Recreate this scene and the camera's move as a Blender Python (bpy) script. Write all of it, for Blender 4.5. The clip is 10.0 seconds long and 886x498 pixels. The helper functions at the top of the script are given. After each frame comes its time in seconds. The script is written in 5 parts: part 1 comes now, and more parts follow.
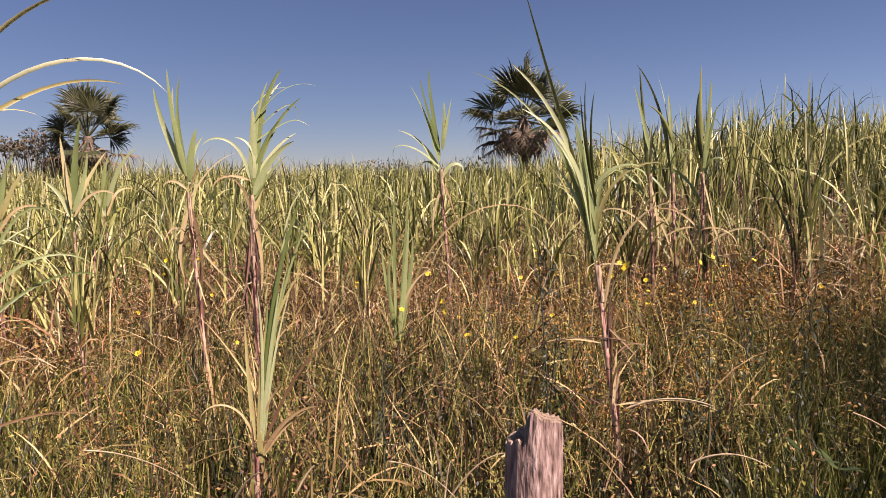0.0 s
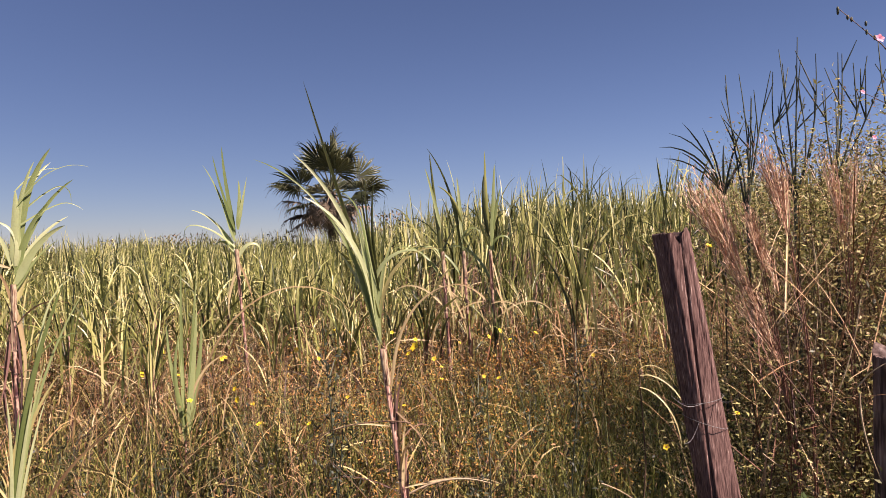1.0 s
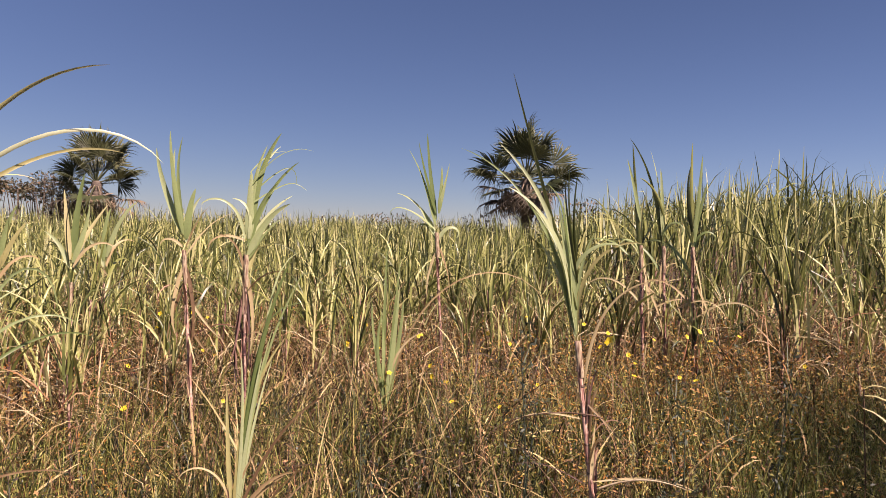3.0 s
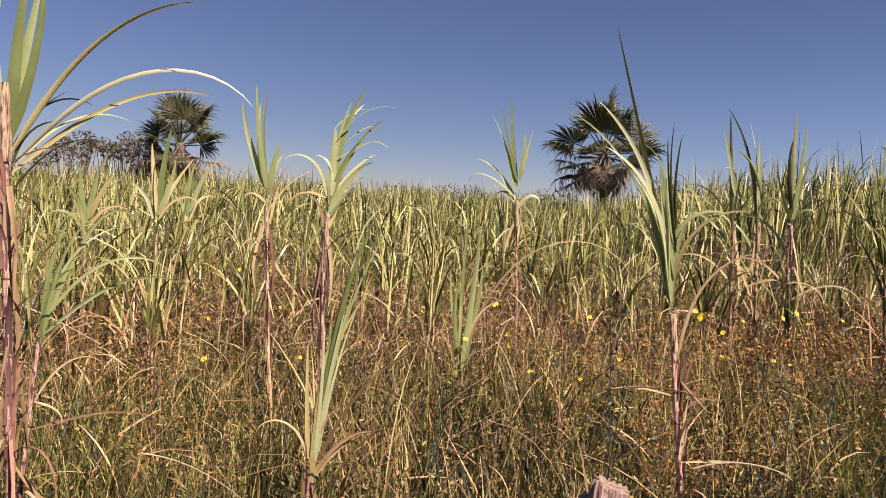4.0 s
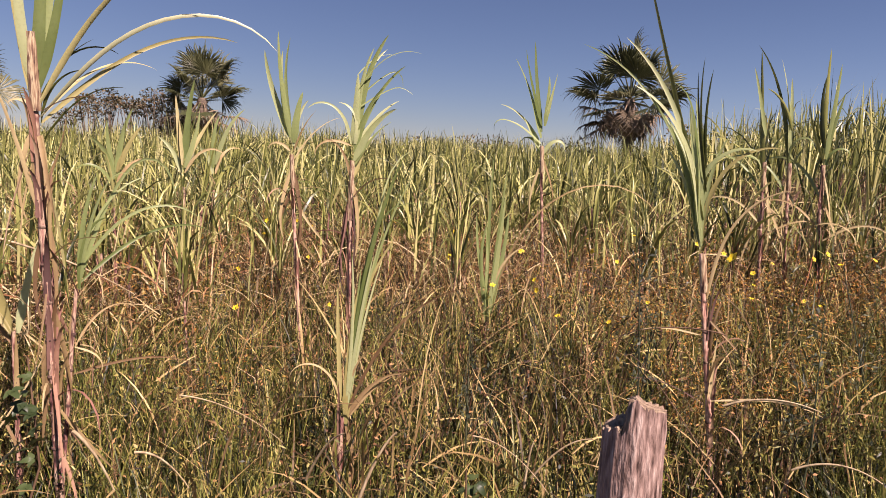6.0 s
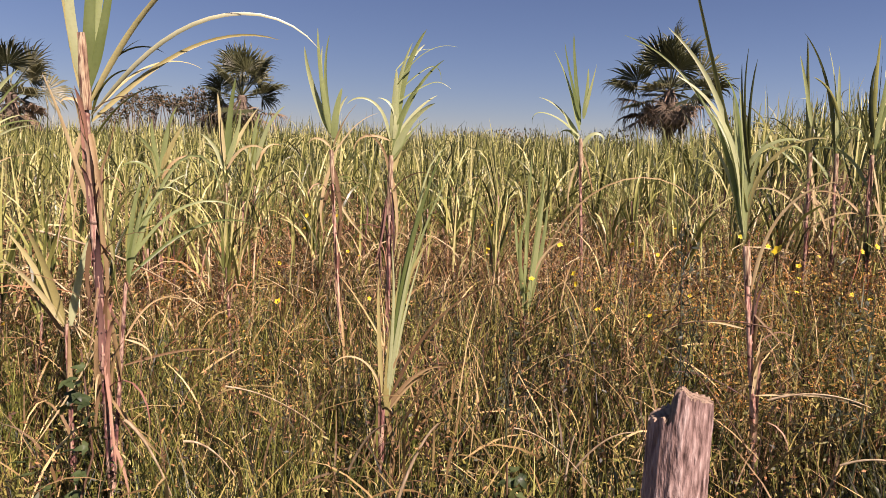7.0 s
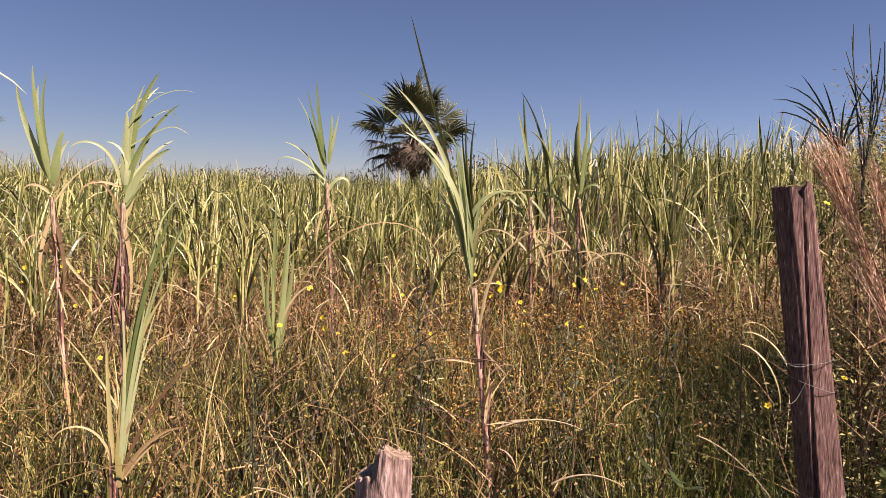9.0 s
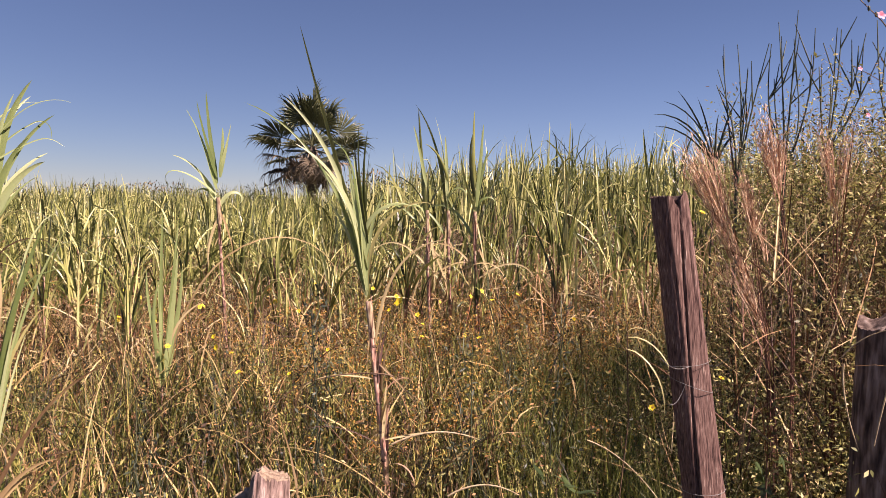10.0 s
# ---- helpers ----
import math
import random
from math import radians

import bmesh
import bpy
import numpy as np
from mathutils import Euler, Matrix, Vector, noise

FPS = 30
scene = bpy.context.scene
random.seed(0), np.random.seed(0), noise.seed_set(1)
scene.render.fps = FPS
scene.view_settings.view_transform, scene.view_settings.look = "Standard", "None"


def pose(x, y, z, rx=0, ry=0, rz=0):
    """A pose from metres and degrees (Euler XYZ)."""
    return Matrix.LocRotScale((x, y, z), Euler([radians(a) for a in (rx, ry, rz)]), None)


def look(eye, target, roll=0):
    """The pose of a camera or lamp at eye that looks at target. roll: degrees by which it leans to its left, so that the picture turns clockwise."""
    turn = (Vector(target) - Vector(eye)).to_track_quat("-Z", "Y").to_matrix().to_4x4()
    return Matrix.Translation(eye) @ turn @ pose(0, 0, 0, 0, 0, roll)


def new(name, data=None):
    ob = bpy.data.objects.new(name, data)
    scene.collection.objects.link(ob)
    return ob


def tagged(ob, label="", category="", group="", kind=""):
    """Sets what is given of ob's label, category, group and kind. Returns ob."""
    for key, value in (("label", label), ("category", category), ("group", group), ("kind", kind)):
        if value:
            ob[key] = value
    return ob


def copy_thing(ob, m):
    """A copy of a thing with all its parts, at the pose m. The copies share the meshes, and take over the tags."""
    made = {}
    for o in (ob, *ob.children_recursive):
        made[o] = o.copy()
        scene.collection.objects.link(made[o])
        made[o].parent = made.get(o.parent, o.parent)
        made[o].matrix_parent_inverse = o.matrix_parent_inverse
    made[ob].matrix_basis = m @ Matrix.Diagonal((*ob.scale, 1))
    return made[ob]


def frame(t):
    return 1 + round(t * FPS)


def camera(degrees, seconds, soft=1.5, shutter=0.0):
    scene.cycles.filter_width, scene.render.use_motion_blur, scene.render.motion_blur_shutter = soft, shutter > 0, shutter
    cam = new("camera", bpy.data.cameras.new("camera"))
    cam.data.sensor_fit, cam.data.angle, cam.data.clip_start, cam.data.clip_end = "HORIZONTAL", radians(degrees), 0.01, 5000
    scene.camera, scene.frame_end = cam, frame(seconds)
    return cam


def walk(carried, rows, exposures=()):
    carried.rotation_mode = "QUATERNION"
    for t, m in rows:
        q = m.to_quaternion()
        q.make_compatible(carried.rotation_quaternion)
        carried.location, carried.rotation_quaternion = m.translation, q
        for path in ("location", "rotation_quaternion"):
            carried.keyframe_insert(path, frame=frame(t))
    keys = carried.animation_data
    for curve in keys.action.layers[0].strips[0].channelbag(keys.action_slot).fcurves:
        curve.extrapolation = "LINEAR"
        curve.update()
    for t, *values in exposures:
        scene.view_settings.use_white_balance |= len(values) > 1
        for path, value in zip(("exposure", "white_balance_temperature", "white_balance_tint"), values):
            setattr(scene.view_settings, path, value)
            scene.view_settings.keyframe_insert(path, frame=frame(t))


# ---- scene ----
cam = camera(62.0, 10.0, soft=0.6)
PATH = [
    (0, (0.22, 0.495, 1.642), (-0.394, 2.388, 1.448), -0.3),
    (0.2, (0.217, 0.524, 1.643), (-0.332, 2.443, 1.514), -0.7),
    (0.5, (0.234, 0.603, 1.63), (-0.187, 2.555, 1.516), -1.7),
    (0.7, (0.247, 0.569, 1.652), (-0.078, 2.54, 1.56), -1.3),
    (1, (0.359, 0.496, 1.711), (0.233, 2.492, 1.701), -1.1),
    (1.5, (0.379, 0.534, 1.709), (0.287, 2.532, 1.727), -0.4),
    (2, (0.384, 0.538, 1.712), (0.307, 2.537, 1.727), 1.2),
    (2.5, (0.364, 0.529, 1.717), (0.053, 2.505, 1.711), 2.8),
    (2.7, (0.284, 0.598, 1.678), (-0.164, 2.547, 1.646), 2.7),
    (3, (0.319, 0.456, 1.728), (-0.308, 2.354, 1.678), 1.8),
    (3.2, (0.275, 0.535, 1.684), (-0.462, 2.393, 1.626), 2.1),
    (4.3, (0.193, 0.555, 1.645), (-0.622, 2.375, 1.498), 4.6),
    (4.5, (0.189, 0.569, 1.635), (-0.663, 2.372, 1.486), 4.7),
    (5, (0.201, 0.551, 1.635), (-0.595, 2.375, 1.443), 4.6),
    (5.2, (0.178, 0.572, 1.619), (-0.6, 2.399, 1.382), 4.8),
    (6.3, (0.191, 0.52, 1.625), (-0.679, 2.301, 1.36), 2.2),
    (6.5, (0.19, 0.513, 1.627), (-0.699, 2.283, 1.352), 2.3),
    (7, (0.185, 0.523, 1.619), (-0.745, 2.272, 1.338), 2.2),
    (7.5, (0.177, 0.51, 1.623), (-0.837, 2.212, 1.354), 1.9),
    (8, (0.176, 0.517, 1.625), (-0.803, 2.248, 1.405), 1.2),
    (8.2, (0.188, 0.523, 1.634), (-0.67, 2.323, 1.481), 0.7),
    (8.5, (0.222, 0.476, 1.666), (-0.405, 2.371, 1.535), 2.7),
    (8.8, (0.237, 0.554, 1.649), (-0.211, 2.5, 1.537), 2.5),
    (9, (0.264, 0.493, 1.68), (-0.059, 2.46, 1.524), 2.3),
    (9.2, (0.262, 0.55, 1.652), (0.046, 2.529, 1.462), 1.9),
    (9.5, (0.285, 0.524, 1.67), (0.088, 2.506, 1.492), 1.3),
    (10, (0.294, 0.514, 1.675), (0.234, 2.51, 1.566), 1.8),
]
EXPOSURES = [(0.0, 1.08, 6850, 34), (1.0, 1.21, 6800, 34), (2.0, 1.22, 6750, 34), (3.0, 1.1, 6750, 34), (4.5, 1.08, 6850, 34), (7.5, 1.06, 6900, 34), (8.5, 1.11, 6850, 34),
             (9.0, 1.18, 6900, 34), (9.5, 1.32, 6900, 34), (10.0, 1.34, 6900, 34)]
walk(cam, [(t, look(eye, target, roll)) for t, eye, target, roll in PATH], EXPOSURES)

# ---- light ----
SUN_AZ, SUN_EL = 119.0, 49.0          # degrees from north (+y) towards east (+x); height over the horizon
world = bpy.data.worlds.new("sky")
world.use_nodes = True
scene.world = world
wt = world.node_tree
sky = wt.nodes.new("ShaderNodeTexSky")
sky.sky_type, sky.sun_disc = "NISHITA", False
sky.sun_elevation, sky.sun_rotation = radians(SUN_EL), radians(-SUN_AZ)
sky.altitude, sky.air_density, sky.dust_density, sky.ozone_density = 2300, 1.05, 0.0, 5.5
wt.nodes["Background"].inputs[1].default_value = 0.0355
wt.links.new(sky.outputs[0], wt.nodes["Background"].inputs[0])
sun = new("sun", bpy.data.lights.new("sun", "SUN"))
sun.data.energy, sun.data.angle, sun.data.color = 5.0, radians(0.5), (1.0, 0.93, 0.82)
_a, _e = radians(SUN_AZ), radians(SUN_EL)
sun.matrix_world = look((20 * math.sin(_a) * math.cos(_e), 20 * math.cos(_a) * math.cos(_e), 20 * math.sin(_e)), (0, 0, 0))

# ---- materials ----


def ramp_node(nt, colours, fac):
    r = nt.nodes.new("ShaderNodeValToRGB")
    el = r.color_ramp.elements
    while len(el) < len(colours):
        el.new(0.5)
    for i, c in enumerate(colours):
        el[i].position = i / max(1, len(colours) - 1)
        el[i].color = (*c, 1)
    nt.links.new(fac, r.inputs[0])
    return r.outputs[0]


def leaf_material(name, colours, through_light=0.35, rough=0.5, source="island", blotch=9.0, spread=0.35):
    """Thin leaf: gloss and colour on both sides, some light through it; each leaf has its own tone, with blotches and fine veins."""
    m = bpy.data.materials.new(name)
    m.use_nodes = True
    nt = m.node_tree
    n, l = nt.nodes, nt.links
    bsdf = n["Principled BSDF"]
    if source == "island":
        geo = n.new("ShaderNodeNewGeometry")
        rnd = geo.outputs["Random Per Island"]
    else:
        info = n.new("ShaderNodeObjectInfo")
        rnd = info.outputs["Random"]
    tc = n.new("ShaderNodeTexCoord")
    noi = n.new("ShaderNodeTexNoise")
    noi.inputs["Scale"].default_value, noi.inputs["Detail"].default_value = blotch, 3
    l.new(tc.outputs["Object"], noi.inputs["Vector"])
    fine = n.new("ShaderNodeTexNoise")
    fine.inputs["Scale"].default_value, fine.inputs["Detail"].default_value = 90, 2
    l.new(tc.outputs["Object"], fine.inputs["Vector"])
    add = n.new("ShaderNodeMath")
    add.operation = "MULTIPLY_ADD"
    l.new(noi.outputs[0], add.inputs[0])
    add.inputs[1].default_value = spread * 2
    off = n.new("ShaderNodeMath")
    off.operation = "SUBTRACT"
    l.new(rnd, off.inputs[0])
    off.inputs[1].default_value = spread
    l.new(off.outputs[0], add.inputs[2])
    col = ramp_node(nt, colours, add.outputs[0])
    mix = n.new("ShaderNodeMix")
    mix.data_type, mix.blend_type = "RGBA", "MULTIPLY"
    mix.inputs[0].default_value = 0.5
    l.new(col, mix.inputs[6])
    l.new(ramp_node(nt, [(0.55, 0.5, 0.45), (1, 1, 1), (1.0, 1.0, 1.0)], fine.outputs[0]), mix.inputs[7])
    l.new(mix.outputs[2], bsdf.inputs["Base Color"])
    bsdf.inputs["Roughness"].default_value = rough
    bsdf.inputs["Specular IOR Level"].default_value = 0.5
    tr = n.new("ShaderNodeBsdfTranslucent")
    l.new(mix.outputs[2], tr.inputs[0])
    ms = n.new("ShaderNodeMixShader")
    ms.inputs[0].default_value = through_light
    l.new(bsdf.outputs[0], ms.inputs[1])
    l.new(tr.outputs[0], ms.inputs[2])
    l.new(ms.outputs[0], n["Material Output"].inputs[0])
    return m


def solid_material(name, colours, scale=(6, 6, 6), rough=0.85, bump=0.4, detail=6, gain=1.9):
    """Opaque surface in two scales of noise with relief."""
    m = bpy.data.materials.new(name)
    m.use_nodes = True
    nt = m.node_tree
    n, l = nt.nodes, nt.links
    bsdf = n["Principled BSDF"]
    tc = n.new("ShaderNodeTexCoord")
    mp = n.new("ShaderNodeMapping")
    mp.inputs["Scale"].default_value = scale
    l.new(tc.outputs["Object"], mp.inputs[0])
    noi = n.new("ShaderNodeTexNoise")
    noi.inputs["Scale"].default_value, noi.inputs["Detail"].default_value = 1.0, detail
    l.new(mp.outputs[0], noi.inputs["Vector"])
    big = n.new("ShaderNodeTexNoise")
    big.inputs["Scale"].default_value = 3.0
    l.new(tc.outputs["Object"], big.inputs["Vector"])
    mul = n.new("ShaderNodeMath")
    mul.operation = "MULTIPLY_ADD"
    l.new(noi.outputs[0], mul.inputs[0])
    mul.inputs[1].default_value = gain
    sub = n.new("ShaderNodeMath")
    sub.operation = "MULTIPLY_ADD"
    l.new(big.outputs[0], sub.inputs[0])
    sub.inputs[1].default_value, sub.inputs[2].default_value = 0.8, 0.1 - 0.5 * gain
    l.new(sub.outputs[0], mul.inputs[2])
    l.new(ramp_node(nt, colours, mul.outputs[0]), bsdf.inputs["Base Color"])
    bsdf.inputs["Roughness"].default_value = rough
    bsdf.inputs["Specular IOR Level"].default_value = 0.25
    bp = n.new("ShaderNodeBump")
    bp.inputs["Strength"].default_value, bp.inputs["Distance"].default_value = bump, 0.01
    l.new(noi.outputs[0], bp.inputs["Height"])
    l.new(bp.outputs[0], bsdf.inputs["Normal"])
    return m


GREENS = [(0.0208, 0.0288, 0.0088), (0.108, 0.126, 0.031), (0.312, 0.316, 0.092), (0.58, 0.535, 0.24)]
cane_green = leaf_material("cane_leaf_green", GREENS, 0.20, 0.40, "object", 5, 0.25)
# brighter copy of the cane green, with sunlight put into its colour
cane_green_lit = leaf_material("cane_leaf_sunlit_green", [(0.15, 0.20, 0.06), (0.28, 0.34, 0.13), (0.39, 0.45, 0.20), (0.52, 0.56, 0.30)], 0.45, 0.38, "object", 6, 0.22)
cane_green_field = leaf_material("cane_leaf_field", GREENS, 0.20, 0.40, "island", 5, 0.32)
cane_yellow = leaf_material("cane_leaf_yellowing", [(0.34, 0.30, 0.11), (0.46, 0.41, 0.17), (0.58, 0.51, 0.26)], 0.35, 0.5, "object")
cane_dry = leaf_material("cane_leaf_dry", [(0.15, 0.085, 0.038), (0.34, 0.24, 0.11), (0.52, 0.42, 0.22)], 0.25, 0.65, "object")
cane_dry_field = leaf_material("cane_leaf_dry_field", [(0.144, 0.088, 0.036), (0.304, 0.216, 0.084), (0.424, 0.336, 0.144)], 0.25, 0.65, "island")
cane_purple = leaf_material("cane_husk_purple", [(0.048, 0.024, 0.024), (0.112, 0.056, 0.048), (0.24, 0.128, 0.096)], 0.15, 0.7, "object")
stalk_mat = solid_material("cane_stalk", [(0.04, 0.018, 0.02), (0.17, 0.072, 0.064), (0.30, 0.165, 0.125), (0.46, 0.33, 0.23), (0.11, 0.048, 0.044)], (70, 70, 14), 0.6, 0.5, 8, 3.4)
stalk_field = leaf_material("cane_stalk_field", [(0.08, 0.04, 0.032), (0.192, 0.104, 0.072), (0.288, 0.184, 0.112)], 0.0, 0.6, "island")
pink_stalk_mat = solid_material("cane_stalk_pink", [(0.10, 0.048, 0.042), (0.30, 0.15, 0.115), (0.46, 0.27, 0.20), (0.60, 0.42, 0.31), (0.24, 0.11, 0.09)], (70, 70, 14), 0.6, 0.5, 8, 2.8)
joint_mat = solid_material("cane_joint", [(0.025, 0.014, 0.013), (0.10, 0.056, 0.046), (0.34, 0.24, 0.17)], (60, 60, 60), 0.7, 0.2)
sheath_mat = solid_material("cane_sheath", [(0.056, 0.028, 0.0224), (0.216, 0.128, 0.08), (0.344, 0.248, 0.152), (0.464, 0.376, 0.24), (0.128, 0.068, 0.048)], (110, 110, 12), 0.7, 0.5, 8, 3.2)
husk_mat = leaf_material("cane_husk", [(0.224, 0.096, 0.072), (0.336, 0.184, 0.12), (0.416, 0.304, 0.192)], 0.15, 0.7, "object")
# grass, straw, weeds: darkened low ends put the shade between blades into the colour
grass_mat = leaf_material("grass_olive_gap_shade", [(0.004089, 0.006919, 0.001521), (0.02126, 0.02921, 0.005324), (0.135, 0.138, 0.022), (0.47, 0.372, 0.12)], 0.07, 0.55)
straw_mat = leaf_material("straw", [(0.02508, 0.01336, 0.00622), (0.18, 0.108, 0.036), (0.57, 0.42, 0.185)], 0.08, 0.65)
weed_mat = leaf_material("weed_leaf_gap_shade", [(0.003864, 0.006538, 0.001869), (0.0255, 0.03487, 0.007187), (0.155, 0.15, 0.027), (0.35, 0.295, 0.08)], 0.1, 0.5)
red_straw_mat = leaf_material("red_straw", [(0.036, 0.0117, 0.0063), (0.171, 0.072, 0.0315), (0.378, 0.225, 0.099), (0.558, 0.432, 0.225)], 0.08, 0.65)
pale_straw_mat = leaf_material("pale_straw", [(0.17, 0.058, 0.024), (0.38, 0.21, 0.095), (0.52, 0.40, 0.21), (0.64, 0.54, 0.32)], 0.25, 0.6)
# near-black low end: shade of the gaps painted into some dry leaves
rust_mat = leaf_material("dry_weed_leaf_gap_shade", [(0.00776, 0.003647, 0.001443), (0.09312, 0.03647, 0.01227), (0.4268, 0.2261, 0.0866)], 0.08, 0.7)
orange_mat = leaf_material("orange_weed_leaf", [(0.32, 0.112, 0.024), (0.44, 0.224, 0.04), (0.48, 0.336, 0.08)], 0.3, 0.6)
twig_mat = leaf_material("weed_stem", [(0.024, 0.0112, 0.0072), (0.08, 0.0416, 0.0224), (0.256, 0.16, 0.088)], 0.0, 0.8)
plume_mat = leaf_material("red_grass", [(0.26, 0.12, 0.075), (0.52, 0.32, 0.20), (0.80, 0.62, 0.42)], 0.2, 0.65, "island")
petal_mat = leaf_material("yellow_petal", [(0.75, 0.55, 0.02), (0.85, 0.68, 0.04)], 0.3, 0.5, "object")
pink_mat = leaf_material("pink_petal", [(0.7, 0.2, 0.3), (0.8, 0.4, 0.5)], 0.3, 0.5, "object")
palm_mat = leaf_material("palm_leaf", [(0.028, 0.036, 0.016), (0.08, 0.088, 0.036), (0.16, 0.155, 0.075)], 0.25, 0.4, "object", 2)
palm_dead = leaf_material("palm_leaf_dead", [(0.0864, 0.0624, 0.0384), (0.1824, 0.1344, 0.0816), (0.288, 0.2016, 0.1248)], 0.15, 0.7, "object", 2)
fresh_mat = leaf_material("grass_fresh", [(0.0152, 0.0247, 0.0057), (0.085, 0.112, 0.019), (0.235, 0.252, 0.048), (0.43, 0.40, 0.115)], 0.14, 0.5)
thicket_mat = leaf_material("thicket_leaf", [(0.05, 0.055, 0.018), (0.19, 0.19, 0.05), (0.36, 0.33, 0.10), (0.55, 0.47, 0.21)], 0.28, 0.55)
seed_mat = leaf_material("thicket_seed", [(0.07, 0.036, 0.018), (0.30, 0.175, 0.08), (0.60, 0.43, 0.23)], 0.2, 0.7)
vine_mat = leaf_material("vine_leaf", [(0.03, 0.05, 0.016), (0.065, 0.095, 0.03), (0.12, 0.15, 0.05)], 0.3, 0.45, "object")
brush_mat = leaf_material("far_brush_leaf", [(0.0336, 0.0384, 0.0173), (0.096, 0.0816, 0.0384), (0.192, 0.1248, 0.072)], 0.15, 0.7)
bark_mat = solid_material("palm_bark", [(0.048, 0.036, 0.028), (0.128, 0.096, 0.072), (0.216, 0.168, 0.128)], (8, 8, 30), 0.9, 0.8)
post_mat = solid_material("weathered_wood", [(0.045, 0.026, 0.022), (0.18, 0.116, 0.097), (0.31, 0.212, 0.18), (0.48, 0.37, 0.32)], (150, 150, 30), 0.85, 0.7, 8, 2.5)
break_mat = solid_material("broken_wood", [(0.128, 0.08, 0.056), (0.288, 0.208, 0.144), (0.4, 0.304, 0.216)], (120, 120, 30), 0.9, 0.8)
char_mat = solid_material("dark_old_wood", [(0.012, 0.008, 0.008), (0.04, 0.024, 0.02), (0.128, 0.072, 0.056)], (60, 60, 6), 0.8, 0.8)
stump_mat = solid_material("old_stump_wood", [(0.02, 0.012, 0.010), (0.07, 0.045, 0.036), (0.15, 0.105, 0.085), (0.26, 0.20, 0.17)], (50, 50, 9), 0.9, 0.8, 8, 2.6)
wire_mat = solid_material("wire", [(0.112, 0.104, 0.096), (0.256, 0.24, 0.224)], (50, 50, 50), 0.5, 0.1)
ground_mat = solid_material("soil_and_litter", [(0.012, 0.008, 0.0048), (0.04, 0.0264, 0.0144), (0.104, 0.0704, 0.0368)], (5, 5, 5), 0.95, 0.7, 10)

# ---- mesh tools ----
R = np.random.default_rng(7)
SWEEP = np.random.default_rng(5)
CX, CY = 0.25, 0.45                    # where the walker stands


def mesh_from(name, verts, quads, material, smooth=True):
    """A mesh from arrays of vertices and of quads (N,4)."""
    me = bpy.data.meshes.new(name)
    verts, quads = np.asarray(verts, np.float32), np.asarray(quads, np.int32)
    me.vertices.add(len(verts))
    me.vertices.foreach_set("co", verts.ravel())
    me.loops.add(quads.size)
    me.loops.foreach_set("vertex_index", quads.ravel())
    me.polygons.add(len(quads))
    me.polygons.foreach_set("loop_start", np.arange(0, quads.size, 4, dtype=np.int32))
    me.polygons.foreach_set("loop_total", np.full(len(quads), 4, np.int32))
    me.update(calc_edges=True)
    if smooth:
        me.polygons.foreach_set("use_smooth", np.ones(len(quads), bool))
    me.materials.append(material)
    return me


def joined(pieces):
    vs, qs, n = [], [], 0
    for v, q in pieces:
        vs.append(v)
        qs.append(np.asarray(q) + n)
        n += len(v)
    return np.concatenate(vs), np.concatenate(qs)


def blades(base, az, elev, length, width, droop, segs=5, fold=0.35, power=1.6, twist=0.0, root=0.4, tip=0.7, wilt=0.0, sway=0.22, turn=0.0):
    """Ribbon leaves: they rise at elev, bend down by droop (radians) towards the tip, sweep a little sideways, taper and are folded along the middle rib.
    wilt: the share of leaves whose end hangs from a kink."""
    base = np.atleast_2d(np.asarray(base, float))
    n = len(base)
    az, elev, length, width, droop, twist = (np.broadcast_to(np.asarray(v, float), (n,)) for v in (az, elev, length, width, droop, twist))
    s = np.linspace(0, 1, segs + 1)
    th = elev[:, None] - droop[:, None] * s[None] ** power
    if wilt:
        bent = np.where(SWEEP.random(n) < wilt, SWEEP.uniform(0.7, 1.9, n), 0.0)
        th = th - bent[:, None] * sstep(0, 0.3, s[None] - SWEEP.uniform(0.55, 0.85, n)[:, None])
    swung = az[:, None] + SWEEP.normal(0, sway, n)[:, None] * s[None] ** 1.5
    d = np.stack([np.cos(swung) * np.cos(th), np.sin(swung) * np.cos(th), np.sin(th)], -1)
    mid = (d[:, 1:] + d[:, :-1]) / 2 * (length / segs)[:, None, None]
    p = np.concatenate([np.zeros((n, 1, 3)), np.cumsum(mid, 1)], 1) + base[:, None]
    side = np.stack([-np.sin(az), np.cos(az), 0 * az], -1)[:, None] * np.ones((1, segs + 1, 1))
    nor = np.cross(d, side)
    tw = (turn + twist[:, None] * (0.3 + s[None]))[..., None]
    side, nor = np.cos(tw) * side + np.sin(tw) * nor, np.cos(tw) * nor - np.sin(tw) * side
    prof = np.minimum(1, root + s * 4) * (1 - s) ** tip
    prof[-1] = 0.02
    w = width[:, None, None] / 2 * prof[None, :, None]
    if fold:
        v = np.stack([p - side * w, p - nor * w * fold, p + side * w], 2)
        k = 3
    else:
        v = np.stack([p - side * w, p + side * w], 2)
        k = 2
    i = np.arange(n)[:, None, None] * (segs + 1) * k + np.arange(segs)[None, :, None] * k + np.arange(k - 1)[None, None]
    q = np.stack([i, i + 1, i + k + 1, i + k], -1).reshape(-1, 4)
    return v.reshape(-1, 3), q


